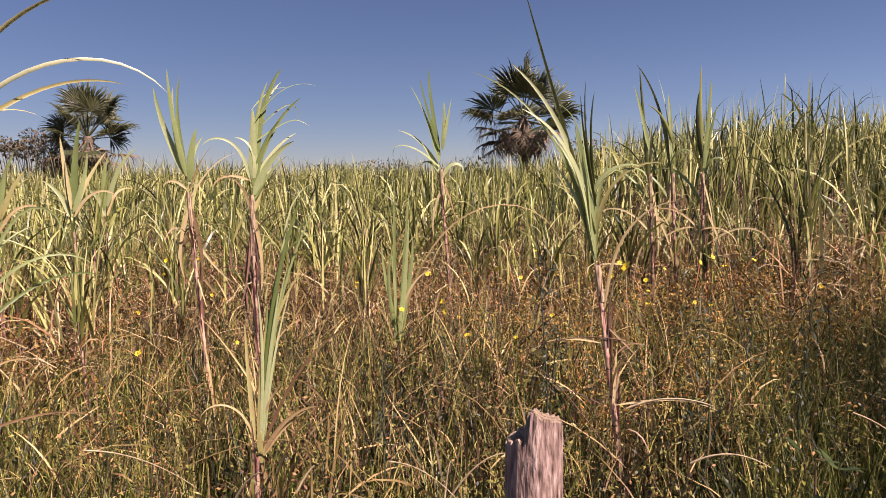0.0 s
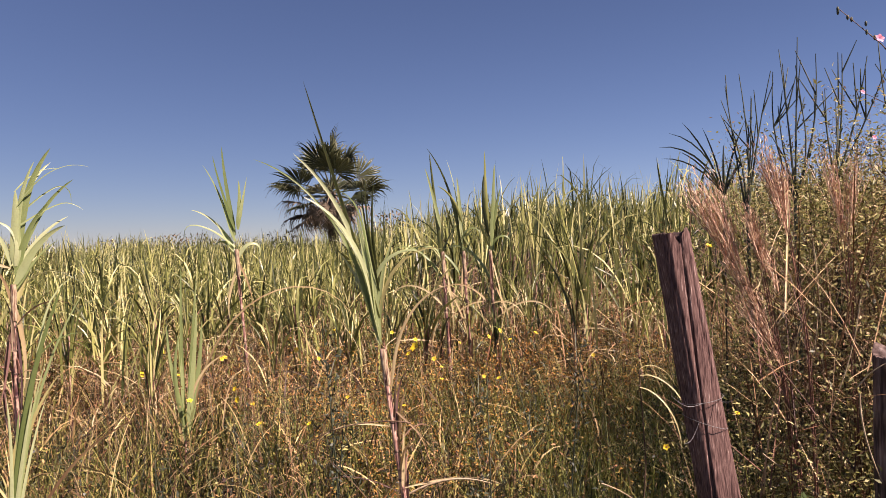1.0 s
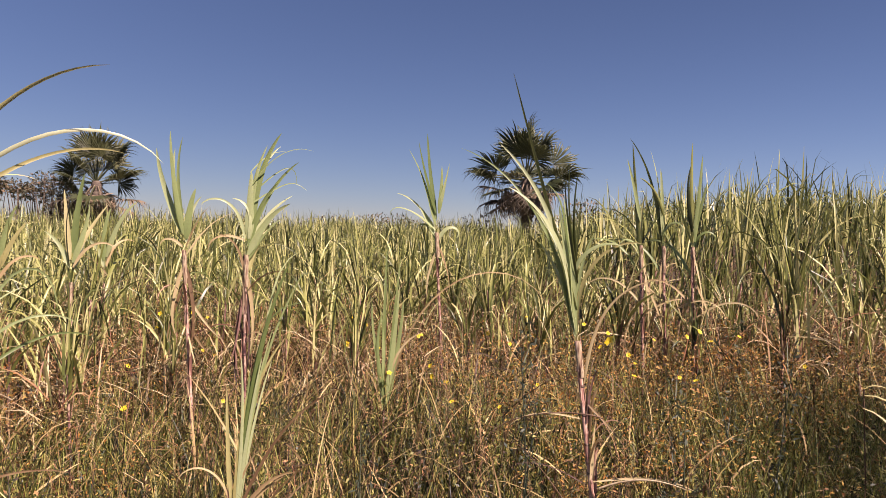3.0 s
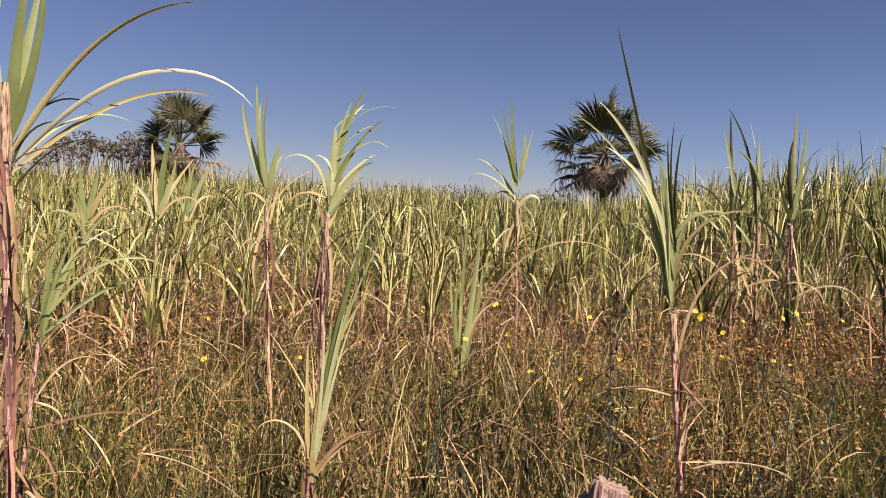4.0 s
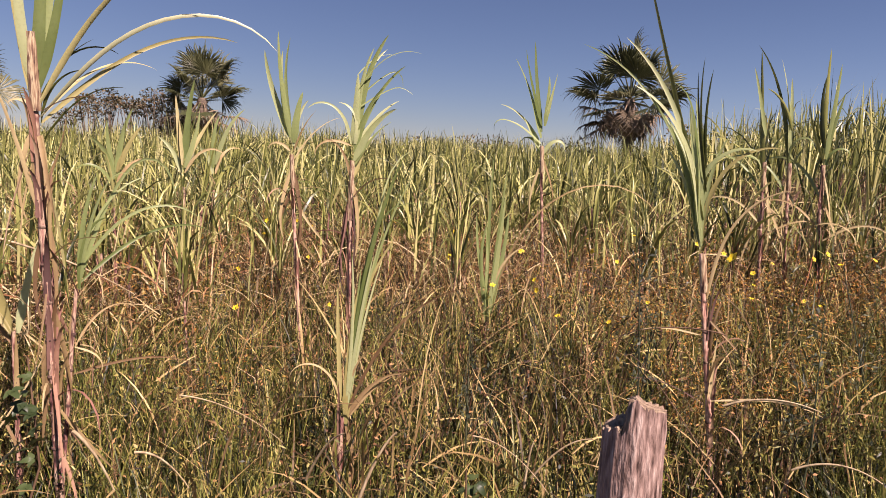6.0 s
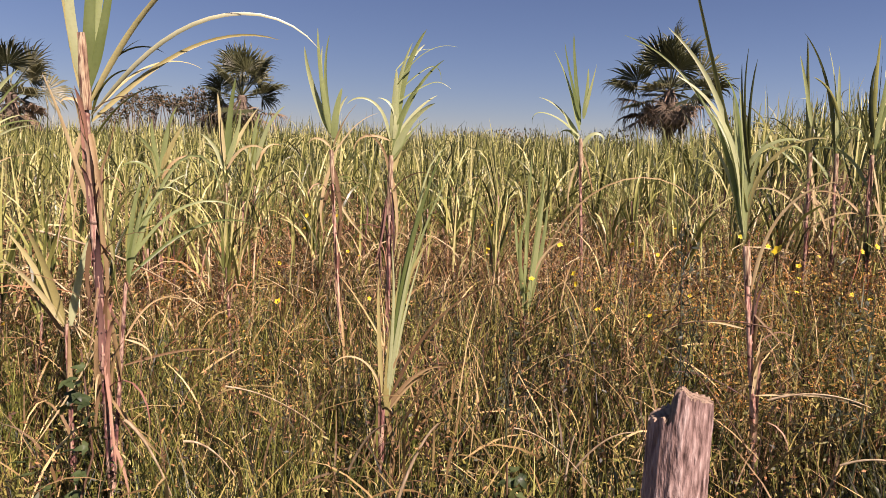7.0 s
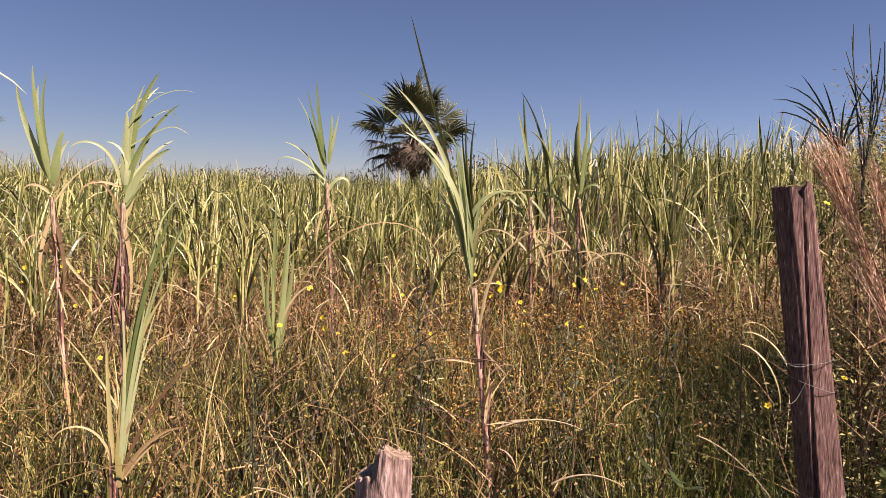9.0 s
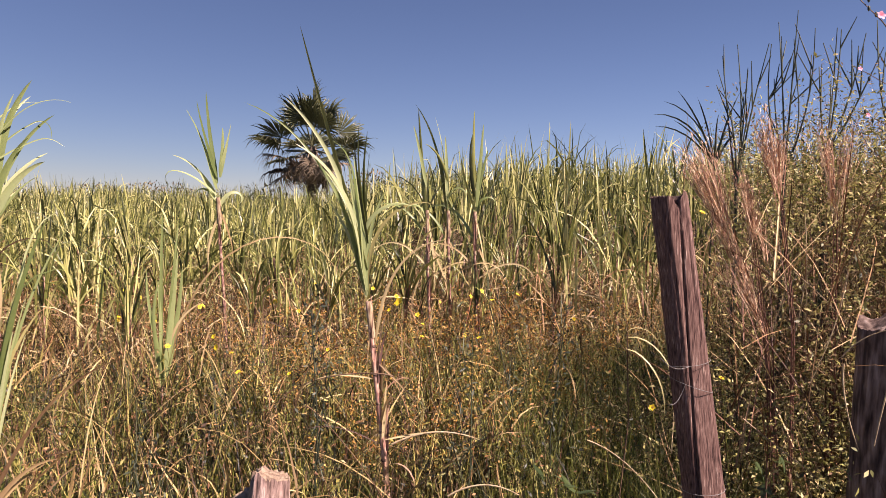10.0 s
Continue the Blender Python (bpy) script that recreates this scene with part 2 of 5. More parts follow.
def leaflets(base, direction, length, width, curl=0.25):
    """Small leaves, each a folded diamond of four corners."""
    n = len(base)
    d = direction / np.linalg.norm(direction, axis=1, keepdims=True)
    up = R.normal(size=(n, 3)) * 0.6 + (0, 0, 1)
    side = np.cross(d, up)
    side /= np.linalg.norm(side, axis=1, keepdims=True) + 1e-9
    nor = np.cross(side, d)
    L, W = np.asarray(length)[:, None], np.asarray(width)[:, None]
    a, b = base, base + d * L - nor * L * curl * 0.4
    m = base + d * L * 0.45 + nor * L * curl * 0.3
    v = np.stack([a, m - side * W / 2, b, m + side * W / 2], 1).reshape(-1, 3)
    return v, np.arange(n * 4).reshape(-1, 4)


def tube(points, radii, sides=8):
    """A tube along points."""
    points, radii = np.asarray(points, float), np.asarray(radii, float)
    t = np.gradient(points, axis=0)
    t /= np.linalg.norm(t, axis=1, keepdims=True)
    ref = np.where(np.abs(t[:, 2:3]) > 0.9, np.array([[1.0, 0, 0]]), np.array([[0, 0, 1.0]]))
    u = np.cross(t, ref)
    u /= np.linalg.norm(u, axis=1, keepdims=True)
    w = np.cross(t, u)
    a = np.linspace(0, 2 * np.pi, sides, endpoint=False)
    v = points[:, None] + radii[:, None, None] * (u[:, None] * np.cos(a)[None, :, None] + w[:, None] * np.sin(a)[None, :, None])
    i, j = np.arange(len(points) - 1)[:, None] * sides, np.arange(sides)[None]
    q = np.stack([i + j, i + (j + 1) % sides, i + sides + (j + 1) % sides, i + sides + j], -1).reshape(-1, 4)
    return v.reshape(-1, 3), q


def part(name, data, material, parent, label=""):
    """One mesh object under a thing or under a part; data is (verts, quads) or a mesh."""
    me = data if isinstance(data, bpy.types.Mesh) else mesh_from(name, *data, material)
    ob = new(name, me)
    ob.parent = parent
    return tagged(ob, label) if label else ob


def thing(name, place, label, category, group=""):
    ob = new(name)
    ob.empty_display_size = 0.1
    ob.location = place
    return tagged(ob, label, category, group)


def stuff(name, data, material, label, category):
    return tagged(new(name, mesh_from(name, *data, material)), label, category, kind="stuff")


def wave(x, y, k):
    """A smooth random field in about -1..1."""
    out = 0
    for i, (f, ph) in enumerate(((0.5, 0.3), (1.1, 1.7), (2.3, 4.1), (4.7, 2.2))):
        a = 1.3 * i + k
        out = out + np.sin(f * (x * np.cos(a) + y * np.sin(a)) * 2.2 + ph * k) * 0.5 ** (i * 0.6)
    return out / 1.9


def sector(n, r0, r1, a0, a1):
    """Random places round the walker: distance and bearing (degrees from +y to the right)."""
    r = np.sqrt(R.uniform(r0**2, r1**2, n))
    a = np.radians(R.uniform(a0, a1, n))
    return CX + r * np.sin(a), CY + r * np.cos(a), r, np.degrees(a)


def sstep(a, b, x):
    t = np.clip((x - a) / (b - a), 0, 1)
    return t * t * (3 - 2 * t)


# ---- ground ----
def build_ground():
    bm = bmesh.new()
    rings = [0, 1, 2, 3, 4.5, 6, 8, 11, 15, 20, 28, 40, 70, 150, 400, 1200, 4000]
    last = None
    for k, r in enumerate(rings):
        ring = []
        for j in range(48):
            a = j * math.tau / 48
            x, y = CX + r * math.cos(a), CY + r * math.sin(a)
            ring.append(bm.verts.new((x, y, 0.04 * float(wave(x, y, 2)) if 1 < r < 60 else 0.0)) if k else None)
        if k == 1:
            mid = bm.verts.new((CX, CY, 0))
            for j in range(48):
                bm.faces.new((mid, ring[j], ring[(j + 1) % 48]))
        elif k > 1:
            for j in range(48):
                bm.faces.new((last[j], ring[j], ring[(j + 1) % 48], last[(j + 1) % 48]))
        last = ring
    me = bpy.data.meshes.new("ground")
    bm.to_mesh(me)
    bm.free()
    me.materials.append(ground_mat)
    tagged(new("ground", me), "brown soil under dry litter and grass", "ground", kind="structure")


build_ground()


# ---- sugarcane ----
def stalk_tube(base, top, radius, step=0.13):
    """A jointed cane stalk: slightly swollen at each joint."""
    base, top = np.array(base, float), np.array(top, float)
    n = max(2, int(np.linalg.norm(top - base) / step))
    pts, rad = [], []
    for i in range(n):
        for f, k in ((0.0, 1.0), (0.06, 1.22), (0.12, 1.0), (0.55, 0.93), (0.9, 1.0)):
            pts.append(base + (top - base) * (i + f) / n)
            rad.append(radius * k * (1 - 0.25 * (i + f) / n))
    pts.append(top)
    rad.append(radius * 0.7)
    pts = np.array(pts)
    h = np.linspace(0, 1, len(pts))[:, None]
    pts += np.sin(h * 5 + base[0] * 9) * radius * 0.35 * np.array([[1, 0.5, 0]]) * h
    return tube(pts, rad, 8)


arch_mat = leaf_material("cane_leaf_arching", [(0.26, 0.28, 0.14), (0.44, 0.45, 0.27), (0.6, 0.58, 0.4)], 0.10, 0.4, "object")
# g takes the sunlit copy of the leaf green, k the darker one for shaded leaves
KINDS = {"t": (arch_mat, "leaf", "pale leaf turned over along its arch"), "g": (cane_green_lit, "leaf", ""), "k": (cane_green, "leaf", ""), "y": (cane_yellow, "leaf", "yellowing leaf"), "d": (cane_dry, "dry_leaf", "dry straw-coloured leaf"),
         "p": (cane_purple, "husk", "dark purple-brown hanging husk")}


TURNS = [v * 0.1 for v in range(-16, 17)]


def facing(w, rise, tw, view):
    """How far the face of a twisted leaf is turned to the sun, and to the open side of the field."""
    d = np.array([math.cos(w) * math.cos(rise), math.sin(w) * math.cos(rise), math.sin(rise)])
    side = np.array([-math.sin(w), math.cos(w), 0])
    nor = np.cross(d, side)
    nor = math.cos(tw) * nor - math.sin(tw) * side
    toward_sun = np.array([math.sin(_a) * math.cos(_e), math.cos(_a) * math.cos(_e), math.sin(_e)])
    return float(nor @ toward_sun), float(nor @ (-math.cos(view), -math.sin(view), 0.0))


def cane_plant(base, top, radius, leaves, label, husks=3, extra=4, group="single sugarcane plants", bark=None, frayed=0):
    """A cane with its leaves named one by one: height, bearing (0 right of the walker's view, 90 away), rise, length, droop, width, kind."""
    ob = thing("sugarcane_plant", (base[0], base[1], 0), label, "sugarcane", group)
    b, t = np.zeros(3), np.array([top[0] - base[0], top[1] - base[1], top[2]])
    if radius:
        part("stalk", stalk_tube(b, t, radius), bark or stalk_mat, ob, "reddish jointed stalk")
        for k in range(int(t[2] / 0.13)):
            c = t * (k + 0.06) * 0.13 / t[2]
            part("joint", tube([c - (0, 0, .006), c - (0, 0, .002), c + (0, 0, .002), c + (0, 0, .006)], np.array([1.0, 1.17, 1.17, 1.0]) * radius * (1 - 0.25 * k * 0.13 / t[2]), 8), joint_mat, ob, "dark ring at a joint")
        if t[2] > 1.2:
            lo, hi = t * 0.87, t * 1.0
            f = np.linspace(0, 1, 6)[:, None]
            part("sheath", tube(lo * (1 - f) + hi * f + np.array([[0.002, 0, 0.0]]) * np.sin(f * 9), np.array([1.05, 1.14, 1.08, 1.16, 1.02, 0.8]) * radius, 9), sheath_mat, ob, "tan leaf sheath round the stalk")
    view = math.atan2(base[1] - CY, base[0] - CX)
    for h, a, rise, length, droop, width, *kind in leaves:
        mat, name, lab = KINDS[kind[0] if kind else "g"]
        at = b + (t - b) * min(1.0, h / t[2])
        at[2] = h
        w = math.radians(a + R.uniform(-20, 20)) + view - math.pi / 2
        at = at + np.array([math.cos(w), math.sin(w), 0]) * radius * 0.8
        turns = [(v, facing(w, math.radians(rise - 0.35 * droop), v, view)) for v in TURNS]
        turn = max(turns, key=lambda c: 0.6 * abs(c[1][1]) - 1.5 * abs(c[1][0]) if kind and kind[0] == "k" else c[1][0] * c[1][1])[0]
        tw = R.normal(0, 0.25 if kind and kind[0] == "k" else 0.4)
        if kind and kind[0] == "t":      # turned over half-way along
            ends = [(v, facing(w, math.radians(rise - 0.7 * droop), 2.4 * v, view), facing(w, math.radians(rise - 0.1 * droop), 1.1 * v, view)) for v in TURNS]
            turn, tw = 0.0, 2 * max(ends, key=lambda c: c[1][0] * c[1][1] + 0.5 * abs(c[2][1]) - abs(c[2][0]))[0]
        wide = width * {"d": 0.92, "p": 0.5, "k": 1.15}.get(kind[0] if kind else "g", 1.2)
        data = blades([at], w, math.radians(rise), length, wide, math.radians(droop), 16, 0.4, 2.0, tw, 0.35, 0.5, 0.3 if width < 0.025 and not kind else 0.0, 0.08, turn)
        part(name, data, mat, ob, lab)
    for i in range(extra):
        w = R.uniform(0, math.tau)
        stiff = R.random() < 0.5
        h = t[2] * R.uniform(0.9, 1.0)
        data = blades([t * h / t[2]], w, radians(R.uniform(74, 87) if stiff else R.uniform(58, 76)), R.uniform(0.45, 0.75), R.uniform(0.026, 0.042), radians(R.uniform(5, 30) if stiff else R.uniform(60, 130)), 8, 0.4, 1.7, R.normal(0, 0.9), 0.5, 0.6, 0.3)
        part("leaf", data, cane_green, ob)
    for i in range(husks):
        w = R.uniform(0, math.tau)
        h = t[2] * (0.3 + 0.55 * (i + R.uniform(0, 0.6)) / max(1, husks))
        at = (t * h / t[2]) + np.array([math.cos(w), math.sin(w), 0]) * radius * 1.05
        data = blades([at], w, radians(89), R.uniform(0.16, 0.3), radius * R.uniform(1.2, 2.1), radians(R.uniform(3, 60)), 5, -0.5, 2.5, R.normal(0, 0.25), 0.9, 0.5)
        part("husk", data, (husk_mat, cane_dry, husk_mat, cane_purple)[i % 4], ob, ("pale pink dry leaf sheath", "straw-coloured dry leaf sheath", "pale pink dry leaf sheath", "dark dry leaf sheath")[i % 4])
    for i in range(frayed):      # torn strips of old leaves that hang along the stalk
        w = R.uniform(0, math.tau)
        h = t[2] * (0.22 + 0.66 * (i + R.uniform(0, 0.9)) / frayed)
        at = (t * h / t[2]) + np.array([math.cos(w), math.sin(w), 0]) * radius * 1.05
        hung = R.random() < 0.65
        data = blades([at], w, radians(R.uniform(-80, -40) if hung else R.uniform(35, 80)), R.uniform(0.18, 0.42), R.uniform(0.008, 0.018), radians(R.uniform(-10, 35) if hung else R.uniform(60, 170)), 7, 0.4, 1.4, R.normal(0, 0.9), 0.7, 0.5)
        part("dry_leaf", data, (cane_dry, husk_mat)[i % 2], ob, "torn dry leaf hanging along the stalk")
    return ob


cane_plant((0.022, 3.801), (-0.130, 3.790, 1.25), 0.0135, [
    (1.30, 194, 82, 0.75, 59, 0.028), (1.35, 180, 77, 0.88, 37, 0.026), (1.39, 195, 73, 1.11, -1, 0.026, "k"), (1.35, 167, 81, 0.73, 17, 0.024), (1.30, 183, 81, 0.57, 2, 0.031),
    (1.27, 176, 86, 0.51, -1, 0.033), (1.51, 190, 80, 0.55, -14, 0.016, "k"), (1.51, 170, 83, 0.50, -16, 0.016, "k"), (1.51, 192, 77, 0.49, -10, 0.014, "k"), (1.28, 181, 75, 0.56, -127, 0.028),
    (1.25, 193, 89, 0.62, -105, 0.019, "y"), (1.06, 359, 84, 0.62, 82, 0.018, "d"), (1.32, 178, 78, 0.58, 37, 0.024), (1.30, 189, 75, 0.51, 12, 0.026), (1.30, 195, 85, 0.60, 7, 0.024),
    (1.39, 176, 69, 0.96, 51, 0.014), (1.28, 195, 89, 0.48, -30, 0.019), (1.27, 194, 76, 0.46, 27, 0.019),
    (.98, 0, -38, .28, 10, .012, "d"), (.9, 200, 10, .35, 60, .010, "d"), (.62, 0, 8, .5, 40, .012, "d"), (.6, 180, 30, .4, 60, .010, "p"),
    ],
    "tall green sugarcane with a bare pink stalk", 15, 0, bark=pink_stalk_mat, frayed=5)
cane_plant((-1.437, 3.052), (-1.419, 3.064, 0.50), 0.016, [
    (0.50, 350, 86, 1.13, 19, 0.025), (0.50, 3, 87, 0.88, 15, 0.021), (0.47, 7, 87, 0.67, 2, 0.021), (0.52, 14, 83, 1.17, 8, 0.015), (0.52, 5, 84, 1.09, 25, 0.014),
    (0.55, 348, 86, 0.64, -11, 0.015), (0.52, 0, 84, 0.68, 6, 0.016), (0.47, 0, 89, 0.57, 7, 0.036, "y"), (0.57, 180, 86, 0.49, -3, 0.019, "y"), (0.52, 15, 83, 0.40, -31, 0.019, "y"),
    (0.60, 355, 86, 0.69, 33, 0.019, "y"), (0.52, 351, 68, 0.79, 57, 0.017, "d"), (0.50, 1, 59, 0.32, 64, 0.024, "d"), (0.49, 5, 52, 0.27, 37, 0.022, "d"), (0.57, 194, 73, 0.35, 173, 0.014, "d"),
    (0.52, 3, 87, 0.33, 53, 0.017, "d"), (0.47, 173, -82, 0.25, -39, 0.024, "d"), (0.46, 14, -73, 0.30, 39, 0.024, "d"),
    (0.50, 8, 86, 0.95, 14, 0.016), (0.52, 352, 84, 0.80, 10, 0.015), (0.50, 0, 87, 1.05, 18, 0.014), (0.48, 10, 82, 0.7, 12, 0.013),
    ],
    "short bushy sugarcane shoot with broad green leaves", 3, 0)
cane_plant((-2.493, 4.259), (-2.570, 4.204, 1.56), 0.0125, [
    (1.66, 180, 66, 0.54, -18, 0.038), (1.66, 186, 78, 0.62, -11, 0.031), (1.70, 179, 81, 0.55, -23, 0.024), (1.66, 171, 77, 0.52, -21, 0.034), (1.63, 6, 86, 0.31, 15, 0.045),
    (1.61, 9, 85, 0.30, 36, 0.028), (1.58, 350, 70, 0.30, 28, 0.017, "d"), (1.53, 359, 59, 0.40, 47, 0.017, "d"), (1.58, 176, 44, 0.17, 129, 0.021, "d"), (1.28, 349, -58, 0.36, -23, 0.021, "d"),
    (1.35, 171, -69, 0.36, 20, 0.024, "d"), (1.11, 15, -64, 0.24, -26, 0.021, "d"), (1.46, 192, -72, 0.43, 40, 0.028, "d"), (1.46, 356, -77, 0.49, 26, 0.031, "d"),
    ],
    "slender sugarcane with a pinkish stalk and upright leaves", 11, 0, bark=pink_stalk_mat, frayed=9)
cane_plant((-2.261, 4.412), (-2.267, 4.408, 1.54), 0.014, [
    (1.63, 8, 84, 0.71, 28, 0.049), (1.64, 345, 89, 0.42, 0, 0.052), (1.68, 13, 85, 0.61, 48, 0.028), (1.64, 1, 69, 0.59, 32, 0.028), (1.61, 10, 59, 0.42, 32, 0.031),
    (1.54, 353, 67, 0.42, 44, 0.042), (1.51, 356, 62, 0.36, 32, 0.024), (1.64, 355, 80, 0.31, -103, 0.028), (1.64, 195, 79, 0.43, 136, 0.021), (1.43, 178, 80, 0.32, 80, 0.021, "d"),
    (1.63, 180, 20, 0.28, 122, 0.021, "d"), (1.44, 15, 72, 0.30, 34, 0.035, "y"), (1.68, 13, 87, 0.56, 23, 0.035), (1.59, 357, 78, 0.44, 32, 0.035), (1.33, 174, -79, 0.58, 28, 0.039, "p"),
    (1.33, 190, -85, 0.51, -15, 0.035, "p"), (1.26, 167, -76, 0.58, 36, 0.035, "p"), (1.30, 357, -85, 0.54, 16, 0.035, "p"), (1.40, 12, -80, 0.46, 21, 0.032, "d"),
    (1.95, 0, 58, .5, 80, .009), (1.9, 5, 46, .46, 40, .009), (1.85, 0, 36, .4, 30, .009), (2.05, 10, 50, .3, 60, .008),
    ],
    "tall leafy sugarcane with dark husks on its stalk", 12, 0, frayed=10)
cane_plant((-1.544, 4.984), (-1.552, 4.981, 0.52), 0.013, [
    (0.52, 193, 90, 0.67, 8, 0.030), (0.56, 351, 84, 0.81, -3, 0.042), (0.56, 347, 79, 0.71, -10, 0.035), (0.60, 189, 78, 0.60, -31, 0.026), (0.67, 184, 76, 0.59, -14, 0.026),
    (0.56, 352, 86, 0.99, 2, 0.026), (0.56, 180, 89, 1.07, -3, 0.026), (0.56, 346, 78, 1.76, 157, 0.018, "d"), (0.56, 6, 87, 0.58, 69, 0.026, "d"), (0.45, 181, 81, 0.41, 40, 0.022, "d"),
    ],
    "small upright sugarcane shoot with one long arching dry leaf", 1, 0)
cane_plant((-1.70, 6.73), (-1.805, 6.696, 1.71), 0.016, [
    (1.78, 187, 75, 0.71, 20, 0.048), (1.83, 167, 79, 0.78, -6, 0.039), (1.88, 185, 72, 0.65, -7, 0.034), (1.88, 356, 85, 0.42, -9, 0.039), (1.92, 0, 78, 0.42, -2, 0.039),
    (1.73, 175, 56, 0.52, 47, 0.024), (1.73, 184, 42, 0.55, 72, 0.024), (1.68, 182, 59, 0.32, -1, 0.048), (1.64, 4, 68, 0.33, 227, 0.034), (1.64, 176, 70, 0.34, 190, 0.034),
    (1.59, 351, -67, 0.44, 27, 0.029, "d"), (1.54, 166, -71, 0.44, 31, 0.029, "d"),
    ],
    "sugarcane with a forked crown of upright leaves", 3, 0)
cane_plant((0.05, 6.525), (-0.025, 6.522, 1.66), 0.014, [
    (1.56, 176, 84, 0.92, 0, 0.037, "k"), (1.85, 179, 78, 0.51, 5, 0.029), (1.60, 168, 89, 0.45, -11, 0.029, "k"), (1.56, 185, 79, 0.35, 254, 0.025), (1.56, 0, -78, 0.55, 16, 0.025, "d"),
    (1.40, 4, -62, .50, 24, .026, "d"), (1.28, 178, -70, .55, 20, .024, "d"), (1.10, 350, 40, .60, 130, .022, "d"), (1.20, 186, 50, .55, 120, .022, "d"), (.98, 172, -60, .4, 30, .02, "d"), (1.42, 170, 60, .6, 100, .024),
    ],
    "sugarcane with stiff dark green spear-like leaves", 9, 1)
cane_plant((0.22, 6.603), (0.145, 6.601, 1.66), 0.014, [
    (1.65, 180, 81, 0.94, 29, 0.037, "k"), (1.73, 183, 85, 0.71, 15, 0.033), (1.90, 194, 74, 0.37, 51, 0.025, "k"), (1.77, 183, 87, 0.51, 3, 0.033), (1.69, 167, 81, 0.59, 19, 0.033, "k"),
    (1.65, 169, 85, 0.42, -262, 0.025), (1.57, 186, -86, 0.54, 19, 0.025, "d"),
    (1.40, 4, -62, .50, 24, .026, "d"), (1.28, 178, -70, .55, 20, .024, "d"), (1.10, 350, 40, .60, 130, .022, "d"), (1.20, 186, 50, .55, 120, .022, "d"), (.98, 172, -60, .4, 30, .02, "d"), (1.42, 170, 60, .6, 100, .024),
    ],
    "sugarcane with stiff dark green spear-like leaves", 9, 1)
cane_plant((0.43, 6.54), (0.365, 6.541, 1.66), 0.014, [
    (1.74, 174, 87, 0.74, -4, 0.032, "k"), (1.70, 8, 87, 0.67, 0, 0.036), (1.78, 180, 80, 0.51, -20, 0.032, "k"), (1.78, 356, 79, 0.40, 2, 0.028), (1.70, 188, 68, 0.42, -16, 0.028, "k"),
    (1.62, 350, 88, 0.34, 234, 0.024), (1.58, 353, -75, 0.53, 22, 0.024, "d"),
    (1.40, 4, -62, .50, 24, .026, "d"), (1.28, 178, -70, .55, 20, .024, "d"), (1.10, 350, 40, .60, 130, .022, "d"), (1.20, 186, 50, .55, 120, .022, "d"), (.98, 172, -60, .4, 30, .02, "d"), (1.42, 170, 60, .6, 100, .024),
    ],
    "sugarcane with stiff dark green spear-like leaves", 9, 1)
cane_plant((-2.036, 2.222), (-2.078, 2.168, 1.94), 0.0165, [
    (1.80, 173, 82, 0.52, -26, 0.032), (1.82, 357, 87, 0.53, 6, 0.036), (1.82, 13, 79, 0.52, -1, 0.032), (1.76, 10, 76, 0.56, -17, 0.029), (1.74, 190, 81, 0.45, -2, 0.015, "y"),
    (1.36, 184, 76, 0.46, 9, 0.018, "d"), (1.71, 344, 60, 0.84, 56, 0.022, "k"), (1.67, 353, 53, 0.93, 103, 0.017, "t"), (1.65, 0, 46, 0.77, 57, 0.016, "y"), (1.67, 13, 51, 0.48, 78, 0.012, "y"),
    (1.65, 356, 82, 0.42, 114, 0.014, "k"), (1.79, 2, 82, 0.16, 3, 0.012, "k"), (1.73, 11, 63, 0.27, 34, 0.015, "k"), (1.59, 355, 58, 0.34, 64, 0.010, "k"), (1.67, 8, 75, 0.22, 70, 0.014, "k"),
    (1.71, 183, 28, 0.08, 92, 0.015, "d"), (1.61, 1, -87, 0.45, 12, 0.027, "d"), (1.63, 184, -72, 0.32, 45, 0.019, "d"), (1.34, 0, -81, 0.38, 23, 0.022, "d"), (1.26, 168, -79, 0.31, 44, 0.020, "d"),
    (1.04, 13, -75, 0.34, 12, 0.022, "d"), (0.92, 195, -85, 0.32, 24, 0.024, "d"), (0.79, 191, -84, 0.25, 3, 0.022, "d"), (1.44, 355, 68, 0.24, -17, 0.012, "d"), (1.08, 184, -66, 0.27, 232, 0.012, "p"),
    ],
    "stout jointed sugarcane with a thick purple stalk and torn dry husks", 16, 0, frayed=24)
cane_plant((-2.109, 2.231), (-2.050, 2.301, 1.08), 0.009, [
    (1.10, 9, 74, 0.74, 57, 0.014), (1.15, 346, 58, 0.52, 106, 0.012), (1.10, 9, 41, 0.56, 69, 0.012), (1.10, 347, 82, 0.46, 32, 0.019), (1.10, 14, 88, 0.40, 24, 0.019),
    (1.08, 352, 89, 0.30, 53, 0.016), (1.15, 15, 75, 0.42, 60, 0.012), (1.02, 171, -83, 0.30, 23, 0.017, "d"), (0.87, 1, -17, 0.18, 148, 0.010, "d"), (0.77, 11, 5, 0.48, 32, 0.013, "d"),
    (0.87, 16, 61, 0.32, 125, 0.010, "d"),
    ],
    "thin sugarcane shoot with arching narrow leaves", 3, 0)
